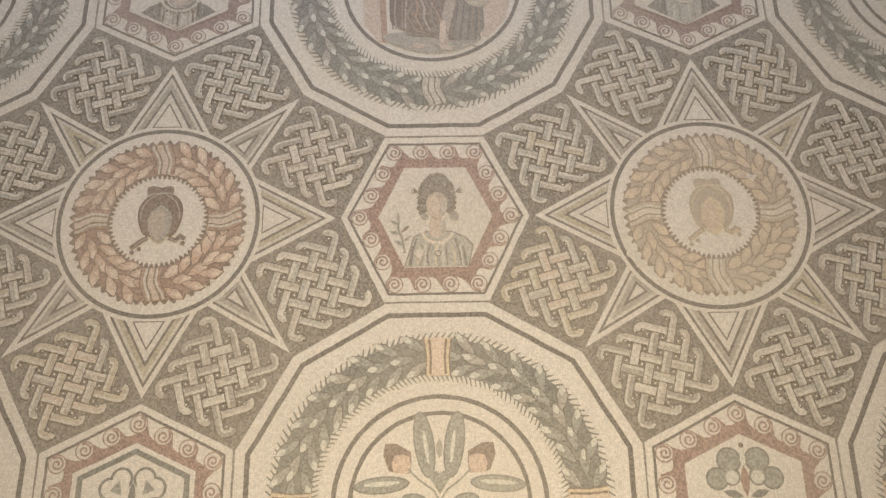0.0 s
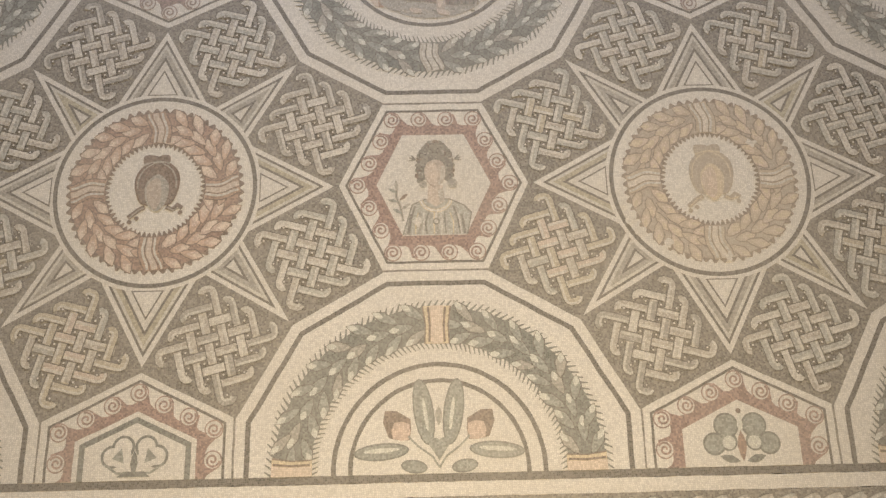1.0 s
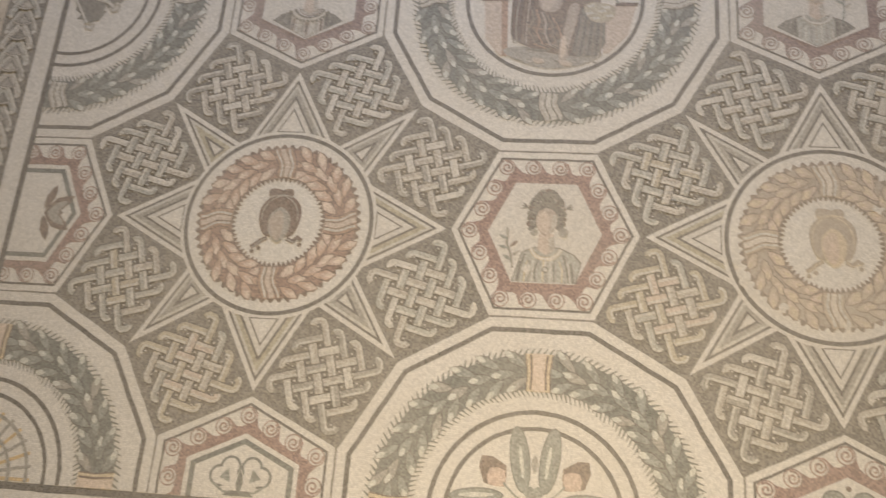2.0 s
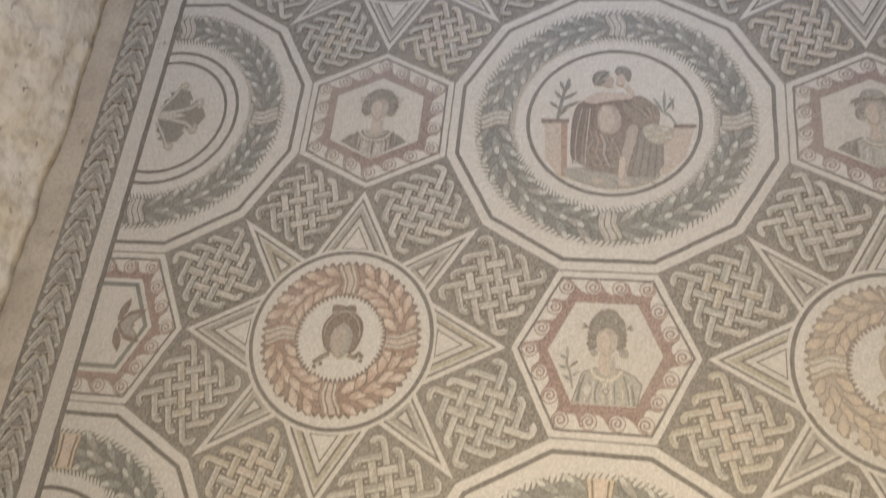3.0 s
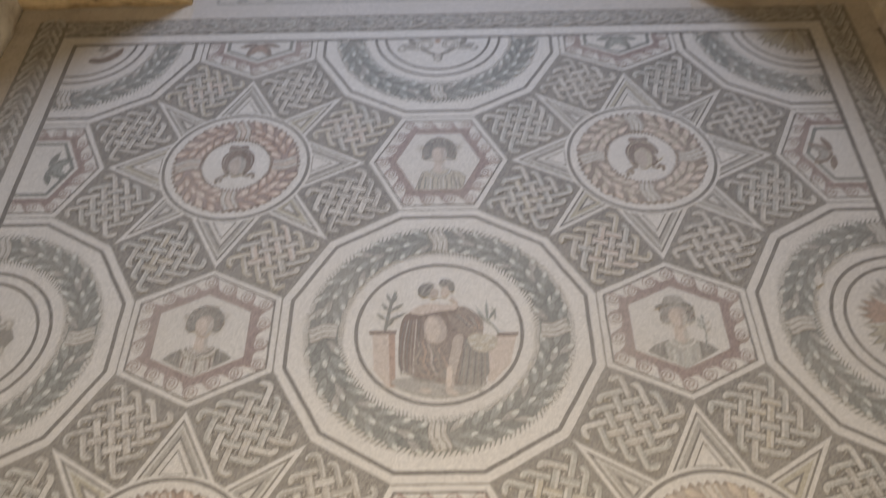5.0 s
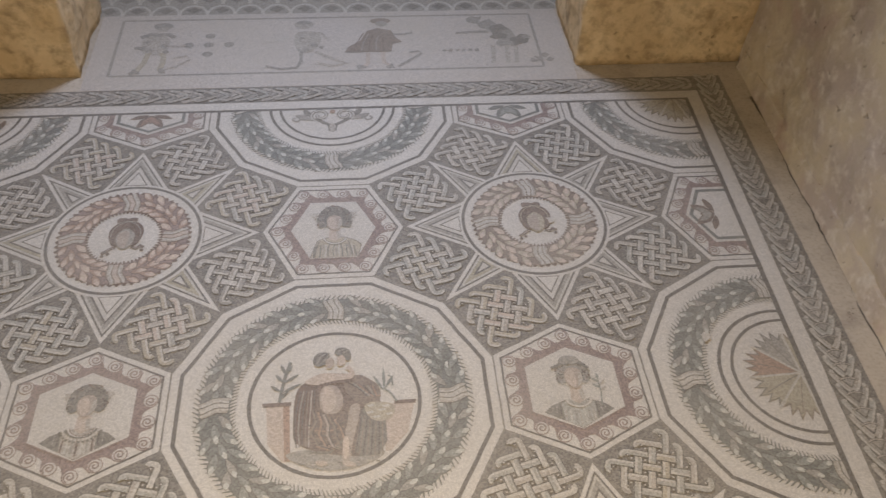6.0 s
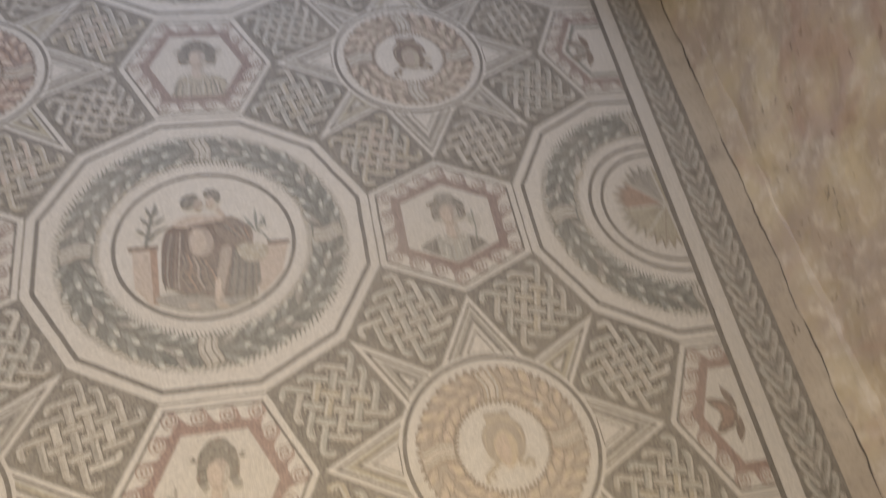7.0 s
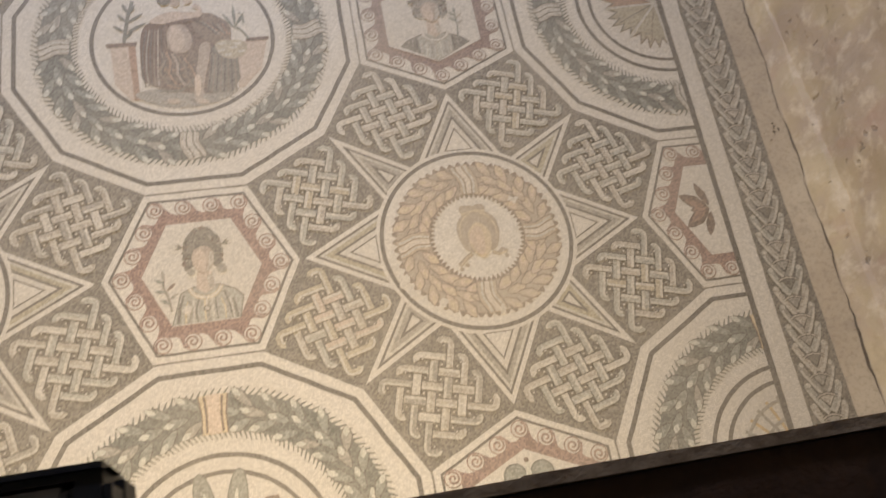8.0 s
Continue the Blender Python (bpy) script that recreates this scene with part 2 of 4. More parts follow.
def roughened(name, x0, x1, y0, y1, z0, z1, cell, depth, material, seed=0, parent=None):
    """A block of masonry with an uneven, worn surface."""
    bm = bmesh.new()
    box_mesh(bm, x0, x1, y0, y1, z0, z1)
    for axis, lo, hi in ((0, x0, x1), (1, y0, y1), (2, z0, z1)):
        cuts = max(2, round((hi - lo) / cell))
        for i in range(1, cuts):
            co, no = Vector((0, 0, 0)), Vector((0, 0, 0))
            co[axis], no[axis] = lo + (hi - lo) * i / cuts, 1
            bmesh.ops.bisect_plane(bm, geom=bm.verts[:] + bm.edges[:] + bm.faces[:], plane_co=co, plane_no=no)
    bm.normal_update()
    moves = []
    for v in bm.verts:
        q = v.co + Vector((seed * 7.3, seed * 3.1, 0))
        d = noise.noise(q * 1.7) * 0.9 + noise.noise(q * 5) * 0.5 + noise.noise(q * 12) * 0.38
        moves.append((v, v.normal * (d * depth)))
    for v, d in moves:
        if v.co.z < z0 + 1e-4:
            d.z = 0
        v.co += d
    ob = part(name, bm, material, parent)
    for f in ob.data.polygons:
        f.use_smooth = True
    return ob


# ---- floor, walls, roof ----
S = 0.33
R = S / (2 * math.sin(radians(15)))
AP = R * math.cos(radians(15))
H = AP + S * math.sqrt(3) / 2
P = 2 * H
FX0, FX1, FY0, FY1 = -1.85, 1.85, -1.812, 1.778
FIELD = (FX0, FX1, FY0, FY1)

bm = bmesh.new()
box_mesh(bm, -2.65, 2.65, -2.65, 4.7, -0.3, 0.0)
floor = tagged(part("floor", bm, MORTAR), "ancient mosaic floor of small stones bordered by plain beige mortar", "floor", kind="structure")

for name, x0, x1, y0, y1, z1, mat, label, seed in (
        ("wall_east", 2.23, 2.63, -2.65, 4.6, 3.4, FRESCO, "worn pinkish plaster wall with flaking fresco traces", 1),
        ("wall_west", -2.63, -2.225, -2.65, 4.6, 3.4, PLASTER, "pale crumbling plaster wall beside the mosaic", 2),
        ("wall_south", -2.2, 2.2, -2.62, -2.24, 1.15, PLASTER, "low plastered wall under the walkway", 3),
        ("wall_north", -2.2, 2.2, 4.2, 4.6, 3.4, PLASTER, "plain plaster back wall of the alcove", 4)):
    ob = tagged(roughened(name, x0, x1, y0, y1, 0.0, z1, 0.048, 0.040, mat, seed), label, "wall", kind="structure")
    if name == "wall_east":  # the room narrows a little towards the walkway
        for v in ob.data.vertices:
            v.co.x += 0.034 * (min(v.co.y, 2.2) - 1.2) + 0.03

# assumed roof, out of view, with an open bay added for daylight
bm = bmesh.new()
for x0, x1, y0, y1 in ((-2.7, 2.7, -4.2, 2.9), (-2.7, 2.7, 4.2, 4.7), (-2.7, -1.2, 2.9, 4.2), (1.3, 2.7, 2.9, 4.2)):
    box_mesh(bm, x0, x1, y0, y1, 4.2, 4.3)
tagged(part("ceiling", bm, ROOFING), "assumed pale boarded roof, unseen, with an added daylight bay", "ceiling", kind="structure")
# unseen enclosure added to close the room up to the roof
bm = bmesh.new()
for x0, x1, y0, y1, z0 in ((-2.7, 2.7, -4.3, -4.2, 0), (-2.7, -2.6, -4.2, -2.65, 0), (2.6, 2.7, -4.2, -2.65, 0), (-2.7, -2.64, -2.65, 4.7, 3.42), (2.64, 2.7, -2.65, 4.7, 3.42), (-2.7, 2.7, 4.62, 4.7, 3.42)):
    box_mesh(bm, x0, x1, y0, y1, z0, 4.2)
tagged(part("wall_added", bm, ROOFING), "plain pale enclosure, unseen, added above the walls and behind the walkway", "wall", kind="structure")
bm = bmesh.new()
box_mesh(bm, -2.6, 2.6, -4.2, -2.3, 1.15, 1.2)
tagged(part("walkway", bm, WOOD), "dark timber visitors' walkway deck", "walkway", kind="structure")

# stone piers on either side of the threshold, each of a few rough blocks
for x0, x1, seed in ((1.345, 2.31, 5), (-2.26, -1.32, 8)):
    pier = tagged(new("stone_pier"), "rough yellow pitted stone pier standing on the threshold", "pier", group="threshold piers")
    pier.location = ((x0 + x1) / 2, 2.45, 0)
    z = 0.0
    for h in (0.62, 0.55, 0.60, 0.5, 0.55):
        ob = roughened("stone_block", x0 - pier.location.x, x1 - pier.location.x, -0.33, 0.33, z, z + h, 0.045, 0.036, TUFA, seed + z * 3, pier)
        z += h

# rough plaster foot of the east wall and the open joint beside it
bm = bmesh.new()
for i in range(52):
    y0, y1 = -2.2 + i * 0.082, -2.2 + (i + 1) * 0.082
    xa, xb = [2.226 + 0.034 * (y - 1.2) + 0.012 * noise.noise(Vector((y * 5, 3, 0))) for y in (y0, y1)]
    ha, hb = [0.10 + 0.03 * noise.noise(Vector((y * 4, 9, 0))) for y in (y0, y1)]
    vs = [bm.verts.new(c) for c in ((xa, y0, 0), (xb, y1, 0), (xb + 0.02, y1, hb), (xa + 0.02, y0, ha), (xa + 0.12, y0, ha + 0.03), (xb + 0.12, y1, hb + 0.03))]
    bm.faces.new((vs[0], vs[3], vs[2], vs[1]))
    bm.faces.new((vs[3], vs[4], vs[5], vs[2]))
bmesh.ops.remove_doubles(bm, verts=bm.verts[:], dist=0.0005)
tagged(part("baseboard", bm, FRESCO), "crumbling plaster foot along the wall", "baseboard", kind="structure")


# ---- border bands ----
def band(art, x0, x1, y0, y1, k, mat):
    """A straight run of inlay with slightly ragged edges."""
    rng = random.Random(int((x0 + x1 + y0 * 3 + y1) * 997))
    long_x = (x1 - x0) > (y1 - y0)
    n = max(2, int(max(x1 - x0, y1 - y0) / 0.03))
    e = lambda: rng.uniform(-0.0015, 0.0015)
    if long_x:
        xs = [x0 + (x1 - x0) * i / n for i in range(n + 1)]
        art.strip([(x, y0 + e()) for x in xs], [(x, y1 + e()) for x in xs], k, mat)
    else:
        ys = [y0 + (y1 - y0) * i / n for i in range(n + 1)]
        art.strip([(x0 + e(), y) for y in ys], [(x1 + e(), y) for y in ys], k, mat)


def border_frame(name, r_in, r_out, k, mat, label):
    """A rectangular frame between two rectangles (x0, x1, y0, y1)."""
    art = Art()
    a0, a1, b0, b1 = r_in
    c0, c1, d0, d1 = r_out
    band(art, c0, c1, d0, b0, k, mat)
    band(art, c0, c1, b1, d1, k, mat)
    band(art, c0, a0, b0, b1, k, mat)
    band(art, a1, c1, b0, b1, k, mat)
    art.v = [(x + SKEW * (y - PIVOT) * min(max((x - 0.9) / 0.85, 0), 1), y, z) for x, y, z in art.v]
    return art.made(name, floor, label=label)


FRAME1 = (-1.872, 1.872, -1.836, 1.796)
FRAME2 = (-1.938, 1.938, -1.878, 1.856)
FRAME3 = (-2.10, 2.10, -2.04, 1.99)
art = Art()
art.fill([(FX0, FY0), (FX1 + SKEW * (FY0 - PIVOT), FY0), (FX1 + SKEW * (FY1 - PIVOT), FY1), (FX0, FY1)], 0, DARK)
art.made("mosaic_ground", floor, label="dark grey-brown tesserae ground between the motifs")
border_frame("border_line", FIELD, FRAME1, 0, LINE, "dark line framing the mosaic field")
border_frame("border_band", FRAME1, FRAME2, 0, WHITE, "white tesserae band framing the mosaic field")
border_frame("border_ground", FRAME2, FRAME3, 0, DARK, "dark ground of the plaited border")


def plait(length, width, lit=None):
    """A run of nested hoods along +x: a small fan under a flat cap, with two drooping ribbons behind it."""
    art = Art()
    rng = random.Random(int(width * 1000) + int(length * 10))
    n = max(2, round(length / 0.068))
    p = length / n
    lim = length / 2
    keep = lambda pts: [(min(max(a, -lim), lim), b) for a, b in pts]
    tone = lit or PALE
    for i in range(n + 1):
        x = -lim + p * i
        k = 1 + 9 * (i % 2)
        for side in (1, -1):
            pts = [(x + p * (u + rng.uniform(-0.03, 0.03)), side * width * w) for u, w in ((0.62, 0.04), (0.36, 0.13), (0.02, 0.22), (-0.34, 0.30), (-0.62, 0.345), (-0.82, 0.35))]
            art.stroke(keep(pts), width * 0.192, k, LINE)
            art.stroke(keep(pts), width * 0.160, k + 1, (FAINT, GREY, DRAB)[i % 3])
            art.stroke(keep([(a + 0.004, b + side * width * 0.03) for a, b in pts[:-1]]), width * 0.05, k + 2, tone)
            if 0 < i < n:
                art.disc(width * 0.055, k + 3, tone, x - p * 0.78, side * width * 0.335, n=10)
        if 0 < i < n:
            fan = [(x + p * u, width * w) for u, w in ((0.40, 0.0), (0.10, 0.10), (-0.14, 0.19), (-0.24, 0.10), (-0.27, 0.0), (-0.24, -0.10), (-0.14, -0.19), (0.10, -0.10))]
            art.fill(fan, k + 4, LINE)
            art.fill([(x + (a - x) * 0.8, b * 0.8) for a, b in fan], k + 5, (GREY, FAINT, GREY, ASH)[i % 4])
            cap = [(x + p * u, width * w) for u, w in ((-0.10, -0.235), (-0.22, -0.15), (-0.29, 0), (-0.22, 0.15), (-0.10, 0.235))]
            art.stroke(cap, width * 0.070, k + 6, LINE)
            art.stroke(cap, width * 0.036, k + 7, FAINT)
    return art


for length, width, x, y, turn in ((4.03, 0.155, 2.015 - SKEW * 1.22, -0.02, -90 - math.degrees(SKEW)), (4.03, 0.16, -2.019, -0.02, 90), (3.87, 0.130, 0, 1.923, 0), (3.87, 0.155, 0, -1.959, 180)):
    plait(length, width, FAINT if turn == 0 else PALE).made("plaited_border", floor, x, y, turn=radians(turn), label="faded grey and cream plaited guilloche border")


# dark joint between the floor strip and the east wall, and old cracks
def crack(pts, width, seed):
    art, rng = Art(), random.Random(seed)
    a, c = [], []
    for x, y in pts:
        w = width * max(0.02, 0.35 + 1.5 * noise.noise(Vector((y * 3.1, seed, 0))) + rng.uniform(-0.2, 0.2))
        o = rng.uniform(-0.004, 0.004)
        a.append((x - w / 2 + o, y + rng.uniform(-0.004, 0.004)))
        c.append((x + w / 2 + o, y + rng.uniform(-0.004, 0.004)))
    art.strip(a, c, 1, SOIL)
    return art


crack([(2.219 + 0.034 * (y - 1.2) + 0.012 * noise.noise(Vector((y * 5, 3, 0))), y) for y in (-2.1 + 0.035 * i for i in range(112))], 0.013, 4).made("floor_joint", floor, label="dark crumbling joint beside the wall")
for x, y, r, seed in ((2.10, -0.62, 0.028, 1), (2.13, 0.28, 0.02, 2), (-2.12, -0.12, 0.014, 3), (-1.905, 0.36, 0.016, 4), (-2.14, -0.55, 0.012, 5), (2.15, 1.0, 0.014, 6)):
    art, rng = Art(), random.Random(seed)
    lean = rng.uniform(0.3, 1.2)
    for i in range(16):  # a frayed line of crumbs
        u, du, dv, q = rng.uniform(-1.1, 1.1) * r, rng.gauss(0, r * 0.22), rng.gauss(0, r * 0.4), r * rng.uniform(0.3, 1.0)
        art.fill([polar(q * rng.uniform(0.08, 0.26), a, u + du, u * lean + dv) for a in range(0, 360, 45)], 2, SOIL)
    art.made("floor_hole", floor, x, y, label="small dark hole in the mortar")


# ---- motifs ----
def wreath(r0, r1, palette, flow, per=9, teeth=26, tooth=0.024):
    """A leaf garland between two radii, tied at the four quarters, with toothed edges."""
    base, mid, lit, tip, tie, tiel = palette[:6]
    green = base is GREEN
    edge = LINE if green else palette[6]
    art = Art()
    rng = random.Random(int(r1 * 1000) + per)
    art.ring(r0, r1, 4, base, n=96)
    w = r1 - r0
    for q in range(4):
        step = 90 / teeth
        for i in range(teeth):
            a = 90 * q + step * (i + 0.5)
            for ra, rb in ((r1 - 0.002, r1 + tooth), (r0 + 0.002, r0 - tooth)):
                half, slip = (0.25, -step * 0.8) if green else (0.5, 0)
                long = rng.uniform(0.8, 1.1)
                rc = ra + (rb - ra) * long
                art.fill([polar(ra, a - step * half), polar(ra, a + step * half), polar(rc, a + slip + step * 0.1), polar(rc, a + slip - step * 0.1)], 4, base if green else edge)
        way = flow[q]
        gap = 4.5 if green else 9.0
        span = 90 - 2 * gap
        for i in range(per):
            a = 90 * q + (gap + span * i / per if way > 0 else 90 - gap - span * i / per)
            for j, (off, spread) in enumerate(((0.36, -0.62), (0.64, 0.62), (0.50, 0.0))):
                aj = a + way * span / per * (0.42 if j == 2 else 0.0) + rng.uniform(-0.4, 0.4)
                x, y = polar(r0 + w * (off + rng.uniform(-0.02, 0.02)), aj)
                head = radians(aj + 90 * way) - way * spread + rng.uniform(-0.10, 0.10)
                ln = w * (0.70 if green else 0.62) * rng.uniform(0.9, 1.12)
                wide = w * (0.285 if green else 0.295) * rng.uniform(0.9, 1.1)
                z = 5.0 + (i * 3 + j) * 0.03 + 0.001
                art.leaf(x, y, head, ln * 1.10, wide * (1.22 if green else 1.30), z, edge, 0.6)
                art.leaf(x + math.cos(head) * ln * 0.05, y + math.sin(head) * ln * 0.05, head, ln, wide, z + 0.01, mid if (i + j) % 4 else lit, 0.6)
                if green:
                    art.leaf(x + math.cos(head) * ln * 0.62, y + math.sin(head) * ln * 0.62, head, ln * 0.44, wide * 0.62, z + 0.02, tip, 0.5)
                else:
                    art.leaf(x + math.cos(head) * ln * 0.34, y + math.sin(head) * ln * 0.34, head, ln * 0.70, wide * 0.80, z + 0.02, lit if (i + j) % 4 else tip, 0.55)
                    art.leaf(x + math.cos(head) * ln * 0.58, y + math.sin(head) * ln * 0.58, head, ln * 0.42, wide * 0.52, z + 0.025, tip, 0.5)
    for q in range(4):
        a = 90 * q
        rm = (r0 + r1) / 2
        if tie is not OCHRE:
            # a ribbon wound across the garland, striped and slightly slanting
            for k, off, wide, mat in ((8, 0.0, 0.070, edge), (9, 0.0, 0.062, tie), (10, -0.019, 0.008, PALE), (10, 0.001, 0.018, tiel), (10, 0.021, 0.007, PALE), (11, -0.011, 0.0035, edge), (11, 0.013, 0.0035, edge)):
                line = []
                for i in range(7):
                    r = r0 + 0.004 + (w - 0.008) * i / 6
                    sway = 0.010 * math.sin(math.pi * (i / 6 - 0.5)) - 0.006 * math.cos(math.pi * (i / 3 - 1))
                    line.append(polar(r, a + math.degrees((off * (0.8 + 0.35 * i / 6) + sway) / r)))
                art.stroke(line, wide, k, mat)
            continue
        for k, half, mat in ((8, 0.037, BROWN), (9, 0.033, SAND), (10, 0.017, PEACH)):
            h = math.degrees(half / rm)
            art.fill([polar(r0 - 0.004, a - h * 1.25), polar(rm, a - h), polar(r1 + 0.004, a - h * 1.1),
                      polar(r1 + 0.004, a + h * 1.1), polar(rm, a + h), polar(r0 - 0.004, a + h * 1.25)], k, mat)
        for d in (-1, 1):
            h = math.degrees(0.0215 / rm)
            art.stroke([polar(r0, a + d * h * 1.25), polar(rm, a + d * h), polar(r1, a + d * h * 1.1)], 0.007, 11, BROWN)
    return art


GREENS = (GREEN, LEAF, GREY, LEAFLIT, FAINT, PALE)
GREENS_OCHRE = (GREEN, LEAF, GREY, LEAFLIT, OCHRE, CREAM)
CLAY = tesserae("clay_tesserae", (0.33, 0.225, 0.165), 0.3)
PEACH = tesserae("peach_tesserae", (0.55, 0.45, 0.36), 0.18)
TAN = tesserae("russet_tan_tesserae", (0.44, 0.315, 0.235), 0.2)
WORN = [tesserae("worn_" + n, c, 0.18, dust=0.7) for n, c in (("buff", (0.42, 0.345, 0.26)), ("sand", (0.50, 0.41, 0.29)), ("rose", (0.49, 0.39, 0.31)), ("cream", (0.56, 0.50, 0.42)), ("taupe", (0.35, 0.30, 0.24)))]
TAUPE = tesserae("dark_taupe_tesserae", (0.235, 0.19, 0.15), 0.25)
# ground, leaf, lit leaf, tip, tie, tie stripe, outline
REDS = (RUST, TAN, PINK, PEACH, CLAY, FLESH, BROWN)
DULL = (MAUVE, CLAY, PINK, PEACH, FAINT, FLESH, UMBER)
OCHRES = (WORN[4], WORN[0], WORN[2], WORN[1], WORN[0], WORN[3], TAUPE)
STRAWS = (TAUPE, BUFF, FLESH, PEACH, FAINT, PALE, BROWN)


def polygon(r, n, start):
    return [polar(r, start + 360 * i / n) for i in range(n)]


def fine(pts, cuts=6, ragged=0.0012, seed=3):
    """A closed outline cut into short, slightly uneven runs."""
    rng, out = random.Random(seed), []
    for i, (x, y) in enumerate(pts):
        u, v = pts[(i + 1) % len(pts)]
        for j in range(cuts):
            t = j / cuts
            e = ragged if j else 0
            out.append((x + (u - x) * t + rng.uniform(-e, e), y + (v - y) * t + rng.uniform(-e, e)))
    return out


def medallion_rings(second=True):
    art = Art()
    art.fill(fine(polygon(0.630, 12, 15)), 1, WHITE)
    art.strip(fine(polygon(0.598, 12, 15), seed=5), fine(polygon(0.582, 12, 15), seed=5), 2, LINE, True)
    art.ring(0.307, 0.321, 3, LINE)
    if second:
        art.ring(0.258, 0.271, 3, LINE)
    return art


def hexa(tip, half, ap):
    return [(tip, 0), (half, ap), (-half, ap), (-tip, 0), (-half, -ap), (half, -ap)]


def scroll_panel(red, centre, double=False):
    """Six-sided panel with a running-scroll border."""
    art = Art()
    art.fill(fine(hexa(0.308, 0.167, 0.287)), 1, WHITE)
    art.strip(fine(hexa(0.288, 0.154, 0.266), seed=7), fine(hexa(0.279, 0.149, 0.258), seed=7), 2, LINE, True)
    art.strip(hexa(0.222, 0.122, 0.208), hexa(0.188, 0.104, 0.177), 2, red, True)
    mid = hexa(0.247, 0.134, 0.230)
    spots = []
    for i in range(6):
        (x, y), (u, v) = mid[i], mid[(i + 1) % 6]
        spots += [(x + (u - x) * j / 3, y + (v - y) * j / 3, math.atan2(v - y, u - x)) for j in range(3)]
    for i, (x, y, a) in enumerate(spots):
        inward = math.atan2(-y, -x)
        nx, ny, _ = spots[(i + 1) % 18]
        mx, my = (x + nx) / 2, (y + ny) / 2
        # crest of the wave between two curls
        lip = [(x * 0.86, y * 0.86), (mx * 0.93, my * 0.93), (mx * 0.35 + nx * 0.65 + math.cos(inward) * -0.022, my * 0.35 + ny * 0.65 + math.sin(inward) * -0.022),
               (nx - math.cos(inward) * 0.021, ny - math.sin(inward) * 0.021), (nx, ny), (nx * 0.84, ny * 0.84)]
        art.fill(lip, 3, red)
        art.disc(0.0285, 4, red, x, y, n=20)
        art.disc(0.0245, 5, CREAM, x, y, n=20)
        curl = []
        for j in range(22):
            t = j / 21
            ang = inward + math.pi * 0.9 - t * 9.4
            curl.append((x + math.cos(ang) * 0.0215 * (1 - t * 0.85), y + math.sin(ang) * 0.0215 * (1 - t * 0.85)))
        art.stroke(curl, 0.0062, 6, red)
    art.fill(fine(hexa(0.192, 0.106, 0.181)), 6, red if not double else WHITE)
    if double:
        art.strip(hexa(0.176, 0.097, 0.166), hexa(0.158, 0.087, 0.149), 7, GREEN, True)
    else:
        art.fill(hexa(0.186, 0.102, 0.174), 7, centre)
    return art


def blob(art, pts, k, mat, smooth=3):
    """A rounded outline through a few points."""
    for _ in range(smooth):
        out = []
        for i, (x, y) in enumerate(pts):
            u, v = pts[(i + 1) % len(pts)]
            out += [(x * 0.75 + u * 0.25, y * 0.75 + v * 0.25), (x * 0.25 + u * 0.75, y * 0.25 + v * 0.75)]
        pts = out
    art.fill(pts, k, mat)


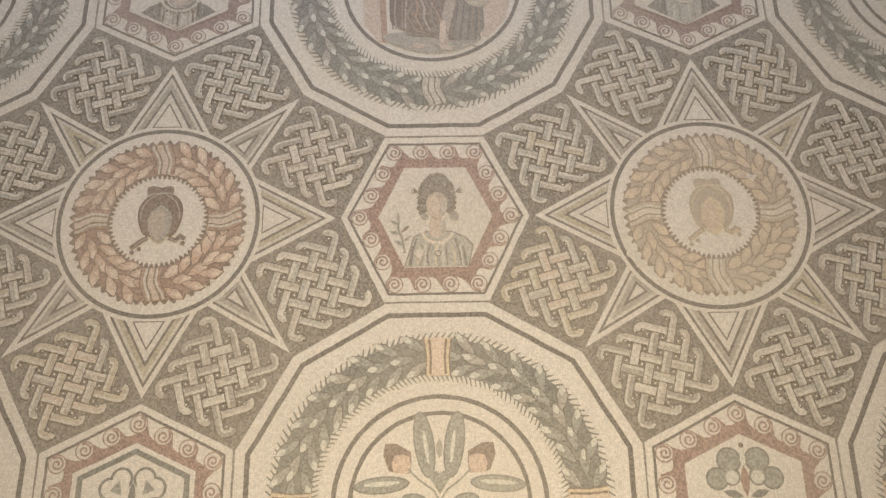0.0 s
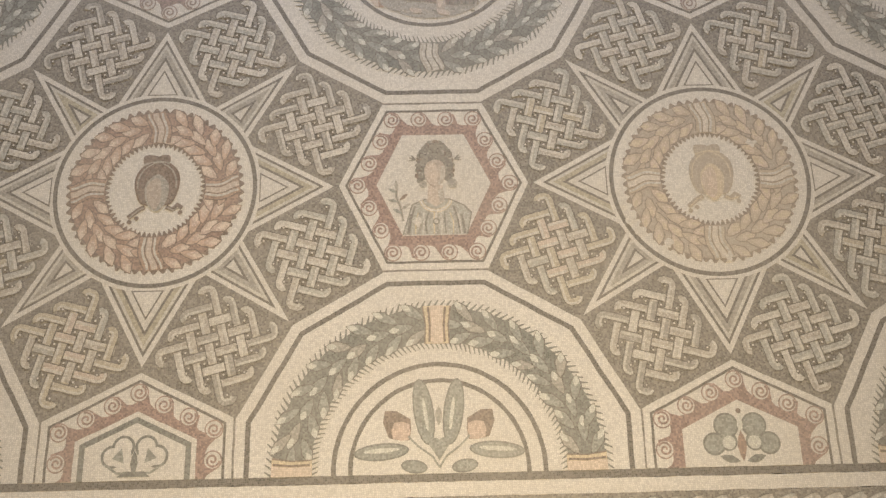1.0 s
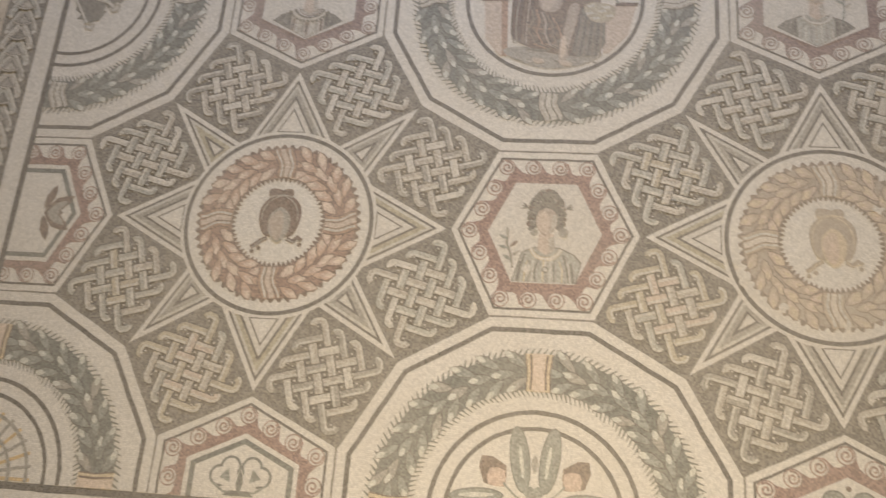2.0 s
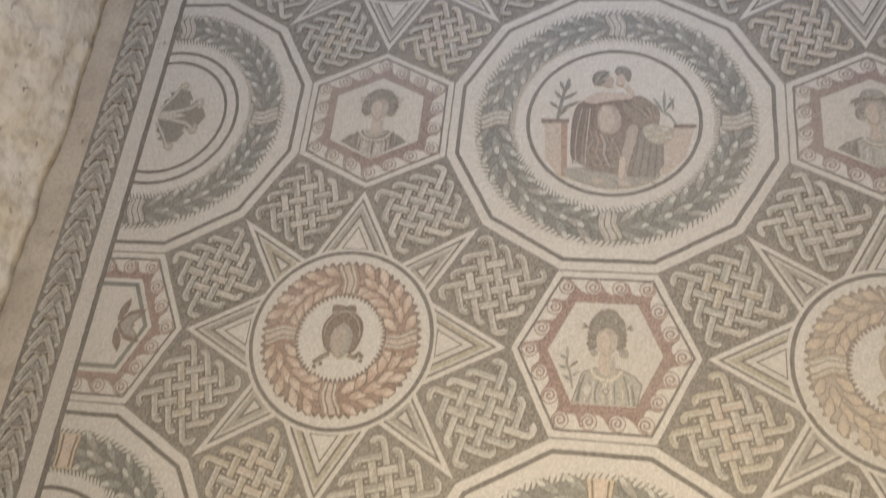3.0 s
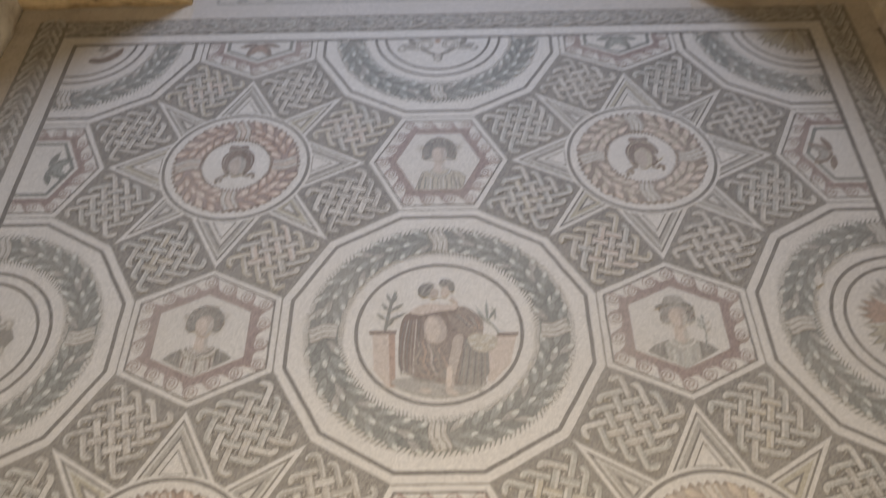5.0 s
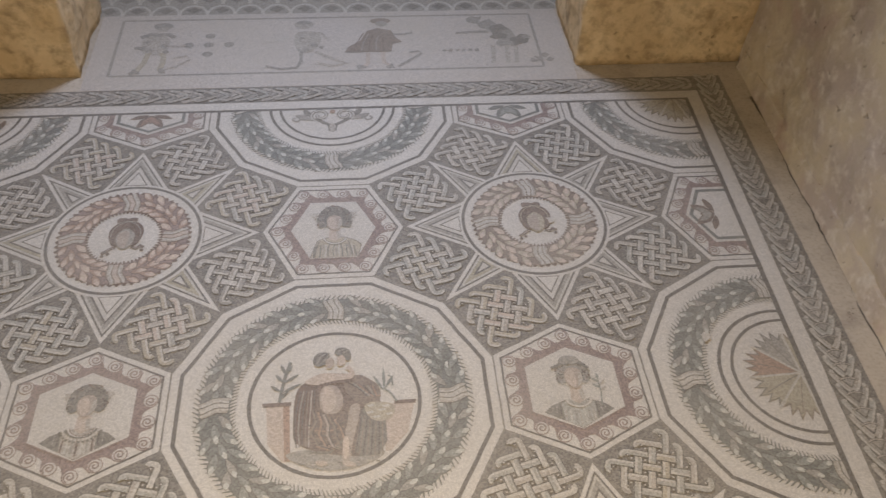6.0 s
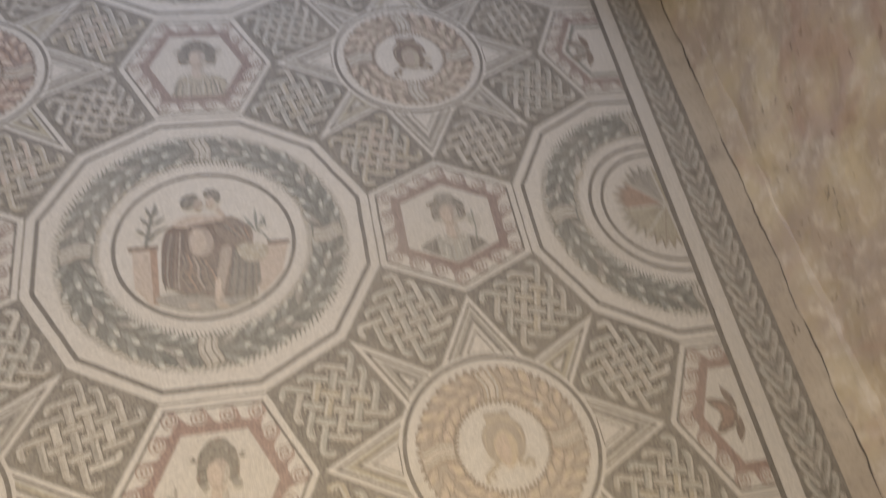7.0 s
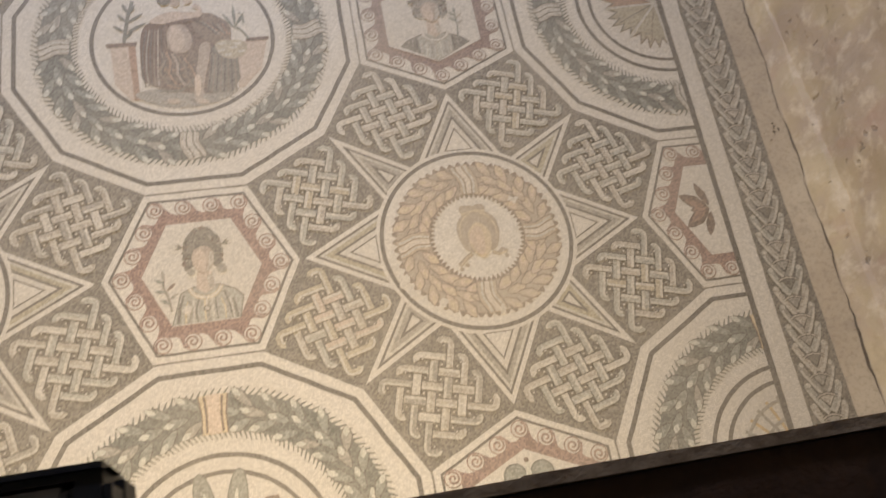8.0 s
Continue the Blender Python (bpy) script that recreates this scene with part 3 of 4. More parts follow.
def bust_motif(hair, cloth, trim, upright=True, cap=0):
    """A plain silhouette in tesserae: draped shoulders, neck, blank oval, tousled mass of locks."""
    art = Art()
    rng = random.Random(cap * 7 + 3)
    if upright:
        body = [(-0.103, -0.172), (-0.082, -0.100), (-0.072, -0.068), (-0.03, -0.050), (0.05, -0.050), (0.098, -0.072), (0.122, -0.098), (0.107, -0.172)]
        art.fill(body, 8, ASH)
        art.fill([(x * 0.965, y - 0.004 if y > -0.17 else y) for x, y in body], 9, cloth)
        for i in range(-7, 9):
            bend = rng.uniform(-0.005, 0.005)
            art.stroke([(i * 0.0105 + bend, -0.088 - abs(i) * 0.002), (i * 0.0118 - bend, -0.13), (i * 0.0122, -0.170)], rng.uniform(0.004, 0.008), 10, (trim, GREY, PALE, ASH, cloth)[i % 5])
        for d in (-1, 1):
            art.stroke([(d * 0.062, -0.075), (d * 0.075, -0.12), (d * 0.082, -0.17)], 0.006, 11, ASH)
    else:
        art.fill([(-0.132, -0.108), (-0.10, -0.080), (-0.045, -0.058), (0.045, -0.058), (0.10, -0.080), (0.132, -0.108), (0.0, -0.183)], 8, ASH)
        art.fill([(-0.062, -0.072), (-0.03, -0.060), (0.03, -0.060), (0.064, -0.072), (0.062, -0.148), (0.0, -0.181), (-0.06, -0.149)], 9, cloth)
        for i in range(-3, 4):
            art.stroke([(i * 0.017, -0.10), (i * 0.018, -0.150 - (3 - abs(i)) * 0.006)], 0.007, 10, (trim, PALE, GREY)[i % 3])
        for d in (-1, 1):
            for t in range(3):
                art.stroke([(d * (0.068 + t * 0.014), -0.075 - t * 0.006), (d * (0.07 + t * 0.016), -0.125 + t * 0.010)], 0.004, 10, (LINE, GREY, hair)[t])
    art.fill([(-0.022, -0.06), (-0.018, -0.005), (0.030, -0.005), (0.034, -0.06), (0.006, -0.078)], 12, FLESH)
    art.fill([(0.012, -0.02), (0.030, -0.012), (0.033, -0.058), (0.018, -0.064)], 13, FAINT)
    ring = [(0.006 + 0.048 * math.sin(t), -0.052 - 0.040 * math.cos(t)) for t in (-1.45 + 0.29 * i for i in range(11))]
    art.stroke(ring, 0.012, 14, trim)
    art.stroke(ring, 0.006, 15, WHITE)
    if cap == 2:  # a broad beaded collar
        for r, m in ((0.056, ASH), (0.066, CREAM), (0.078, ASH)):
            for t in (-1.2 + 0.2 * i for i in range(13)):
                art.disc(0.0052, 15, m, 0.003 + r * math.sin(t), -0.046 - r * 0.86 * math.cos(t), n=7)
    if cap == 0:
        art.stroke([(0.006, -0.092), (0.006, -0.118)], 0.005, 15, PALE)
        art.disc(0.011, 15, ASH, 0.006, -0.128, n=12)
        art.disc(0.007, 16, PALE, 0.006, -0.128, n=10)
    # locks: a rounded crown, fuller at the sides, drawn in short curls
    top = {0: 0.142, 1: 0.118, 2: 0.122, 3: 0.138}[cap]
    half = {0: 0.053, 1: 0.056, 2: 0.062, 3: 0.066}[cap]
    blob(art, [(-half + 0.008, 0.0), (-half - 0.002, 0.06), (-half + 0.006, top - 0.03), (-0.025, top), (0.035, top + 0.004), (half + 0.004, top - 0.028), (half + 0.008, 0.055), (half, 0.0), (0.03, 0.02), (-0.025, 0.02)], 15, hair, 2)
    for i in range(34):
        a = radians(-20 + 220 * i / 33)
        rr = rng.uniform(0.72, 1.06)
        x, y = 0.005 + half * rr * math.cos(a), 0.052 + (top - 0.052) * rr * math.sin(a)
        start = rng.uniform(0, 6.28)
        r = rng.uniform(0.007, 0.012)
        art.stroke([(x + r * math.cos(start + t), y + r * math.sin(start + t)) for t in (0, 0.8, 1.6, 2.4)], 0.0045, 16, (LINE, BROWN, GREY, LINE, ASH)[i % 5])
    for i in range(22):
        a = radians(-25 + 230 * i / 21)
        art.disc(rng.uniform(0.007, 0.012), 14, (hair, ASH, BROWN)[i % 3], 0.005 + (half + 0.004) * math.cos(a), 0.052 + (top - 0.048) * math.sin(a), n=8)
    blob(art, [(-0.032, 0.042), (-0.024, 0.074), (0.004, 0.088), (0.034, 0.076), (0.041, 0.042), (0.034, 0.006), (0.006, -0.018), (-0.024, 0.006)], 17, FACE, 2)
    blob(art, [(-0.028, 0.042), (-0.020, 0.070), (0.010, 0.076), (0.016, 0.02), (0.004, -0.012), (-0.020, 0.010)], 18, FLESH, 2)
    blob(art, [(0.026, 0.07), (0.042, 0.05), (0.034, 0.010), (0.012, -0.012), (0.024, 0.03)], 18, FAINT, 2)
    if cap == 0:
        art.disc(0.013, 19, GREY, -0.034, -0.002, n=12)
        art.disc(0.017, 19, GREY, 0.061, 0.0, n=14)
        for d in (-1, 1):
            for a in (20, -5, 45):
                art.leaf(0.006 + d * 0.062, 0.085, radians(90 - d * (90 - a)), 0.026, 0.006, 13, ASH)
        stem = [(-0.100, -0.125), (-0.108, -0.08), (-0.122, -0.045), (-0.118, 0.0)]
        art.stroke(stem, 0.010, 12, FAINT)
        art.stroke(stem, 0.004, 13, ASH)
        for x, y, a in ((-0.118, -0.03, 150), (-0.12, -0.02, 95), (-0.112, -0.055, 40), (-0.115, -0.06, 165), (-0.105, -0.085, 35), (-0.103, -0.1, 150)):
            art.leaf(x, y, radians(a), 0.036, 0.012, 14, (LEAF, BROWN, GREY)[int(a) % 3])
    if cap == 1:
        art.stroke([(-0.074, 0.085), (-0.03, 0.104), (0.035, 0.104), (0.072, 0.078)], 0.013, 20, ASH)
        blob(art, [(-0.045, 0.103), (-0.032, 0.142), (0.03, 0.142), (0.05, 0.102)], 20, GREY, 2)
        art.stroke([(0.090, -0.09), (0.098, -0.03), (0.096, 0.02)], 0.006, 13, LEAF)
        for y, d in ((-0.03, 1), (-0.015, -1), (0.0, 1), (0.012, -1), (0.02, 0)):
            art.leaf(0.097, y, radians(90 - d * 50), 0.034, 0.012, 14, (LEAF, FAINT)[d > 0])
    if cap in (2, 3):
        for d in (-1, 1):
            for a, ln in ((5, 0.034), (35, 0.036), (62, 0.03), (-25, 0.026)):
                art.leaf(0.006 + d * half * 0.95, 0.078, radians(90 - d * (90 - a)), ln * (1.25 if cap == 3 else 1), 0.015, 13, (GREY, LEAF, FAINT)[a % 3])
    return art


def head_motif(hair, pale, veil):
    """A plain blank oval under parted waves of hair with a flat crown and two loose ribbon ends."""
    art = Art()
    dark = WORN[4] if hair is WORN[4] else UMBER
    for d in (-1, 1):
        drop = -0.100 if d < 0 else -0.070
        art.stroke([(d * 0.034, -0.060), (d * 0.054, -0.070), (d * 0.070, drop + 0.016), (d * 0.086, drop + 0.004)], 0.016, 7, hair)
        art.stroke([(d * 0.038, -0.062), (d * 0.056, -0.072), (d * 0.080, drop + 0.004)], 0.004, 8, veil)
        art.disc(0.008, 7, hair, d * 0.080, drop - 0.010, n=8)
        art.disc(0.008, 7, hair, d * 0.058, drop + 0.002, n=8)
    blob(art, [(-0.074, 0.012), (-0.070, 0.055), (-0.038, 0.092), (0.0, 0.098), (0.038, 0.094), (0.070, 0.062), (0.076, 0.015), (0.058, -0.045), (0.034, -0.058), (-0.032, -0.058), (-0.056, -0.045)], 9, dark, 2)
    blob(art, [(-0.069, 0.012), (-0.065, 0.053), (-0.036, 0.087), (0.0, 0.093), (0.036, 0.089), (0.065, 0.060), (0.071, 0.015), (0.054, -0.042), (0.032, -0.054), (-0.030, -0.054), (-0.052, -0.042)], 10, hair, 2)
    blob(art, [(-0.046, 0.082), (-0.052, 0.108), (-0.044, 0.121), (-0.012, 0.119), (0.0, 0.113), (0.012, 0.121), (0.040, 0.119), (0.038, 0.082)], 9, hair, 2)
    art.stroke([(-0.046, 0.086), (0.0, 0.096), (0.037, 0.090)], 0.007, 11, veil)
    for d in (-1, 1):
        for i in range(5):
            r = 0.55 + 0.10 * i
            pts = [(d * 0.074 * r * math.sin(t), 0.016 + 0.080 * (0.55 + 0.45 * r) * math.cos(t)) for t in (0.25 + 0.30 * j for j in range(6))]
            art.stroke(pts, 0.0038, 11, (dark, hair, dark, veil, dark)[i])
    blob(art, [(-0.040, 0.006), (-0.030, 0.030), (0.002, 0.058), (0.032, 0.030), (0.042, 0.006), (0.034, -0.050), (0.002, -0.084), (-0.032, -0.050)], 13, veil, 2)
    blob(art, [(-0.035, 0.002), (-0.026, 0.022), (0.0, 0.044), (0.016, 0.022), (0.016, -0.042), (0.0, -0.076), (-0.026, -0.046)], 14, pale, 2)
    return art


def knot(tone):
    """A woven square of ribbons, running corner to corner, whose ends curl over like hooks."""
    art = Art()
    p, w = 0.0488, 0.0256
    pos = [-2.5, -1.5, -0.5, 0.5, 1.5, 2.5]
    rng = random.Random(tone)
    base = (FAINT, BUFF, DRAB, DRAB)[tone % 4]
    lights = [(FAINT, PALE, GREY), (FAINT, FLESH, DRAB), (BUFF, FAINT, DRAB), (DRAB, PALE, FAINT)][tone % 4]
    turn45 = lambda x, y: ((x - y) * 0.70711 * p, (x + y) * 0.70711 * p)

    def ribbon(pts, k, body, wide=1.0, side=1):
        """Dark edges, a toned body and a lit strip along one side."""
        line = [turn45(x, y) for x, y in pts]
        art.stroke(line, w * wide + 0.0064, k, LINE)
        art.stroke(line, w * wide, k + 1, body)
        off = []
        for i, (x, y) in enumerate(line):
            a, b = line[max(i - 1, 0)], line[min(i + 1, len(line) - 1)]
            dx, dy = b[0] - a[0], b[1] - a[1]
            d = math.hypot(dx, dy) or 1
            off.append((x - dy / d * w * wide * 0.27 * side, y + dx / d * w * wide * 0.27 * side))
        art.stroke(off, w * wide * 0.34, k + 2, PALE if body is not PALE else CREAM)

    for q in range(4):
        c, sn = (1, 0, -1, 0)[q], (0, 1, 0, -1)[q]
        spin = lambda pts: [(x * c - y * sn, x * sn + y * c) for x, y in pts]
        for u in (0.5, 1.5, 2.5):
            ribbon(spin([(u, -(3.0 - u) - 0.3), (u, 3.6 - u)]), 2, base, 0.96)
    for i, u in enumerate(pos):
        for j, v in enumerate(pos):
            if abs(u) + abs(v) > 2.5:
                continue
            along = (i + j + 1) % 2
            line = [(u, v - 0.64), (u, v + 0.64)] if along else [(u - 0.64, v), (u + 0.64, v)]
            ribbon(line, 8, lights[rng.randrange(3)] if rng.random() < 0.75 else base, 1.0, 1 if rng.random() < 0.8 else -1)
    for q in range(4):
        c, sn = (1, 0, -1, 0)[q], (0, 1, 0, -1)[q]
        spin = lambda pts: [(x * c - y * sn, x * sn + y * c) for x, y in pts]
        side = 1 if q in (0, 3) else -1
        for u in (0.5, 1.5, 2.5):
            top = 4.20 - u
            reach = 0.74 if u == 0.5 else 0.46
            hook = [(u, 3.0 - u - 0.62), (u, top - 0.36), (u - 0.05, top - 0.16), (u - 0.18, top - 0.03), (u - reach + 0.14, top), (u - reach, top - 0.08)]
            if u == 0.5:
                hook.append((u - reach - 0.06, top - 0.24))
            ribbon(spin(hook), 8, base if rng.random() < 0.6 else lights[rng.randrange(3)], 0.84, side)
            art.disc(0.0058, 12, LINE, *turn45(*spin([(u - reach * 0.62, top - 0.42)])[0]), n=8)
            art.disc(0.0034, 13, CREAM, *turn45(*spin([(u - reach * 0.62, top - 0.42)])[0]), n=6)
    for u in (-2, -1, 0, 1, 2):
        for v in (-2, -1, 0, 1, 2):
            if abs(u) + abs(v) <= 3:
                art.disc(0.0062, 11, LINE, *turn45(u, v), n=4, turn=0.78)
                art.disc(0.0036, 12, CREAM, *turn45(u, v), n=6)
    return art


def star_point(tip, base, foot, tone):
    """A ray of the star: nested three-sided outlines, pointing along +x."""
    art = Art()

    def inset(d):
        t = math.atan2(base, tip - foot)
        return [(tip - d / math.sin(t), 0), (foot + d * 0.75, base - d / math.cos(t) - d * 0.75 * math.tan(t)), (foot + d * 0.75, -base + d / math.cos(t) + d * 0.75 * math.tan(t))]

    art.fill(inset(0.003), 1, WHITE)
    for k, d, mat in ((2, 0.018, LINE), (3, 0.0255, PALE), (5, 0.049, LINE), (6, 0.0565, CREAM), (7, 0.073, LINE), (8, 0.078, WHITE)):
        pts = inset(d)
        if pts[1][1] > 0.003:
            art.fill(pts, k, mat)
    pts = inset(0.0345)
    if pts[1][1] > 0.003:
        art.fill(pts, 4, tone)
    return art


def curl(art, x, y, r, start, turns, w, k, mat):
    pts = []
    for i in range(20):
        t = i / 19
        a = start + turns * 2 * math.pi * t
        pts.append((x + r * (1 - 0.75 * t) * math.cos(a), y + r * (1 - 0.75 * t) * math.sin(a)))
    art.stroke(pts, w, k, mat)


# knotted squares round every twelve-sided medallion
dods = [(i, j) for i in (-1, 0, 1) for j in (-1, 0, 1)]
knots = {}
for i, j in dods:
    for a in (30, 60, 120, 150, 210, 240, 300, 330):
        x, y = polar(AP + S / 2, a, i * P, j * P)
        if FX0 < x < FX1 and FY0 < y < FY1:
            tone = (i * 3 + j * 5 + a // 30) % 4
            if tone not in knots:
                knots[tone] = knot(tone).made("knotted_square", floor, x, y, turn=radians(a), label="woven knot of pale ribbons on dark tesserae")
            else:
                placed("knotted_square", knots[tone].data, floor, x, y, 0.001, radians(a), "woven knot of pale ribbons on dark tesserae")

# stars: eight rays, ring, wreath, motif
stars = {(-1, -1): (REDS, BROWN, GREY), (1, -1): (OCHRES, WORN[4], WORN[1]), (-1, 1): (DULL, BROWN, GREY), (1, 1): (STRAWS, BROWN, BUFF)}
rays = {}
nx, ny = H - S - S * math.cos(radians(30)), S / 2
for (i, j), (pal, hair, veil) in stars.items():
    cx, cy = i * H, j * H
    for q in range(8):
        tone = (GREY, STRAW, GREY)[(q + i + j) % 3]
        key = (q % 2, tone.name)
        if key not in rays:
            if q % 2 == 0:
                art = star_point(H - S + 0.012, ny, nx - 0.004, tone)
            else:
                rm = math.hypot(nx, ny) * math.cos(radians(15))
                art = star_point(H * math.sqrt(2) - R + 0.004, math.hypot(nx, ny) * math.sin(radians(15)), rm - 0.004, tone)
            rays[key] = art.made("star_ray", floor, cx, cy, turn=radians(45 * q), label="nested triangular star ray in cream and grey tesserae")
        else:
            placed("star_ray", rays[key].data, floor, cx, cy, 0.001, radians(45 * q), "nested triangular star ray in cream and grey tesserae")
    art = Art()
    art.ring(0.314, 0.341, 7, WHITE)
    art.disc(0.329, 8, LINE, n=96)
    art.disc(0.315, 9, WHITE, n=96)
    faded = pal is OCHRES
    medal = art.made("star_medallion", floor, cx, cy, label="round medallion with worn yellowish garland and blurred centre" if faded else "round medallion with reddish leaf garland and pale centre")
    wr = wreath(0.160, 0.274, pal, (1, 1, 1, 1), per=5, teeth=15, tooth=0.015)
    wr.made("garland", medal, z=0.003, label="garland of worn ochre leaves" if faded else "garland of pink and rust leaves")
    hd = head_motif(hair, WORN[2] if faded else FACE, veil)
    hd.made("head_motif", medal, 0.005, 0.0, z=0.003, label="plain rounded silhouette in tesserae")

# twelve-sided medallions
medals, halves = {}, {}
for i, j in dods:
    cx, cy = i * P, j * P
    centre = (i, j) == (0, 0)
    clip = None if centre else FIELD
    m = medallion_rings(not centre).made("medallion", floor, cx, cy, bounds=clip, label="twelve-sided white medallion with green leaf garland")
    medals[(i, j)] = m
    wr = wreath(0.383, 0.494, GREENS_OCHRE if j < 0 else GREENS, (1, 1, 1, 1), per=8, teeth=40, tooth=0.023)
    ob = wr.made("garland", m, 0, 0, 0.0005, bounds=clip, at=(cx, cy), label="toothed green-grey leaf garland tied with pale bands")

# panels with running scrolls
panels = [(0, -H, 0, RED, (ASH, DRAB, SAND, 0)), (0, H, 0, MAUVE, (ASH, BUFF, GREEN, 3)), (-H, 0, 90, MAUVE, (ASH, FAINT, BROWN, 2)), (H, 0, 90, MAUVE, (GREY, DRAB, FAINT, 1))]
for x, y, turn, red, (hair, cloth, trim, cap) in panels:
    pan = scroll_panel(red, CREAM).made("scroll_panel", floor, x, y, turn=radians(turn), label="six-sided panel with red running-scroll border and pale centre")
    bust = bust_motif(hair, cloth, trim, not turn, cap)
    bust.made("bust_motif", pan, 0, 0, 0.0, turn=radians(-turn), label="plain silhouette of head and shoulders in tesserae")
for x, y, turn in ((-H, -P, 90), (H, -P, 90), (-H, P, 90), (H, P, 90), (-P, -H, 0), (-P, H, 0), (P, -H, 0), (P, H, 0)):
    double = (x, y) != (H, -P) and (x, y) != (P, -H)
    pan = scroll_panel(RED if y < 0 else MAUVE, WHITE, double).made("scroll_panel", floor, x, y, turn=radians(turn), bounds=FIELD, label="half panel with running-scroll border and a leaf sprig")
    halves[(round(x / H), round(y / H))] = (pan, turn)


# ---- motifs inside the medallions and half panels ----
def scene_motif():
    """The middle picture as plain shapes: two plinths, plants, draped dark and pale masses."""
    art = Art()
    # plinths with a dark coping, ground shade
    art.fill([(-0.252, -0.012), (-0.166, -0.012), (-0.158, -0.242), (-0.186, -0.242), (-0.240, -0.170)], 4, FLESH)
    art.fill([(-0.190, -0.012), (-0.166, -0.012), (-0.158, -0.242), (-0.178, -0.242)], 5, CLAY)
    art.fill([(-0.268, 0.004), (-0.160, 0.004), (-0.162, -0.014), (-0.262, -0.014)], 6, BROWN)
    art.fill([(0.170, -0.026), (0.292, -0.026), (0.262, -0.150), (0.196, -0.224), (0.176, -0.224)], 4, FLESH)
    art.fill([(0.218, -0.014), (0.300, -0.014), (0.297, -0.030), (0.218, -0.030)], 6, BROWN)
    blob(art, [(-0.185, -0.20), (-0.16, -0.245), (-0.06, -0.288), (0.05, -0.292), (0.14, -0.262), (0.19, -0.22), (0.10, -0.20)], 5, GREY, 2)
    for i in range(9):
        art.stroke([(-0.13 + i * 0.034, -0.252 - 0.004 * (i % 3)), (-0.10 + i * 0.032, -0.262)], 0.005, 6, (ASH, FAINT)[i % 2])
    # plants
    art.stroke([(-0.204, 0.004), (-0.196, 0.06), (-0.186, 0.12), (-0.168, 0.186)], 0.013, 7, GREEN)
    for x, y, a, ln in ((-0.198, 0.045, 28, 0.085), (-0.192, 0.088, 34, 0.072), (-0.184, 0.125, 62, 0.05), (-0.200, 0.05, 142, 0.05), (-0.193, 0.092, 128, 0.05), (-0.186, 0.13, 112, 0.05), (-0.205, 0.015, 48, 0.05)):
        art.leaf(x, y, radians(a), ln, 0.015, 7, GREEN)
    for x, y, a, ln in ((0.184, 0.03, 90, 0.11), (0.182, 0.03, 118, 0.085), (0.186, 0.04, 60, 0.07)):
        art.leaf(x, y, radians(a), ln, 0.013, 7, LEAF)
    art.stroke([(0.200, 0.10), (0.214, 0.092), (0.216, 0.05)], 0.007, 7, LEAF)
    art.stroke([(0.184, 0.04), (0.206, 0.02), (0.228, -0.018)], 0.008, 7, LEAF)
    blob(art, [(-0.125, 0.09), (-0.150, -0.03), (-0.148, -0.17), (-0.085, -0.205), (-0.02, -0.225), (0.09, -0.242), (0.178, -0.225), (0.168, -0.02), (0.160, 0.06), (0.085, 0.115), (-0.04, 0.125)], 6, BROWN, 2)
    # draped mass on the near side, with long folds
    blob(art, [(-0.128, 0.085), (-0.150, 0.02), (-0.152, -0.09), (-0.150, -0.165), (-0.118, -0.185), (-0.088, -0.12), (-0.066, 0.0), (-0.07, 0.075)], 7, UMBER, 2)
    for d in range(6):
        art.stroke([(-0.125 + d * 0.010, 0.05), (-0.142 + d * 0.013, -0.04), (-0.146 + d * 0.013, -0.12), (-0.138 + d * 0.011, -0.19)], 0.005, 8, (LINE, GREY, LINE, TAUPE, FAINT, LINE)[d])
    blob(art, [(-0.095, -0.09), (0.02, -0.072), (0.058, -0.10), (0.03, -0.17), (-0.02, -0.215), (-0.092, -0.205)], 8, BROWN, 2)
    for d in range(6):
        art.stroke([(-0.10 + d * 0.006, -0.10 - d * 0.018), (-0.03, -0.115 - d * 0.018), (0.035 - d * 0.005, -0.098 - d * 0.017)], 0.006, 9, (LINE, CLAY, LINE, TAUPE, LINE, CLAY)[d])
    art.stroke([(-0.09, -0.212), (-0.02, -0.218), (0.03, -0.172)], 0.010, 9, ASH)
    for d in range(5):  # sweeping folds from the hip to the hem
        sway = [(-0.082 + d * 0.020, -0.035 - d * 0.012), (-0.070 + d * 0.022, -0.085 - d * 0.008), (-0.088 + d * 0.030, -0.135 - d * 0.006), (-0.060 + d * 0.026, -0.185 - d * 0.004), (-0.015 + d * 0.016, -0.205)]
        art.stroke(sway, 0.010, 10, (TAUPE, CLAY, FACE, TAUPE, CLAY)[d])
        art.stroke([(x + 0.006, y - 0.003) for x, y in sway], 0.004, 11, LINE)
    # the farther, darker mass and its fringed cloth, with a worn pale patch
    blob(art, [(0.028, 0.08), (0.085, 0.118), (0.135, 0.085), (0.170, 0.05), (0.168, -0.02), (0.10, -0.03), (0.045, 0.02)], 7, TAUPE, 2)
    blob(art, [(0.098, -0.02), (0.182, -0.03), (0.186, -0.235), (0.06, -0.242), (0.085, -0.13)], 7, ASH, 1)
    for d in range(8):
        art.stroke([(0.095 + d * 0.011, -0.075), (0.085 + d * 0.012, -0.15), (0.068 + d * 0.014, -0.235)], 0.005, 8, (LINE, TAUPE)[d % 2])
    blob(art, [(0.105, -0.012), (0.225, -0.022), (0.212, -0.092), (0.15, -0.105), (0.112, -0.07)], 9, BUFF, 2)
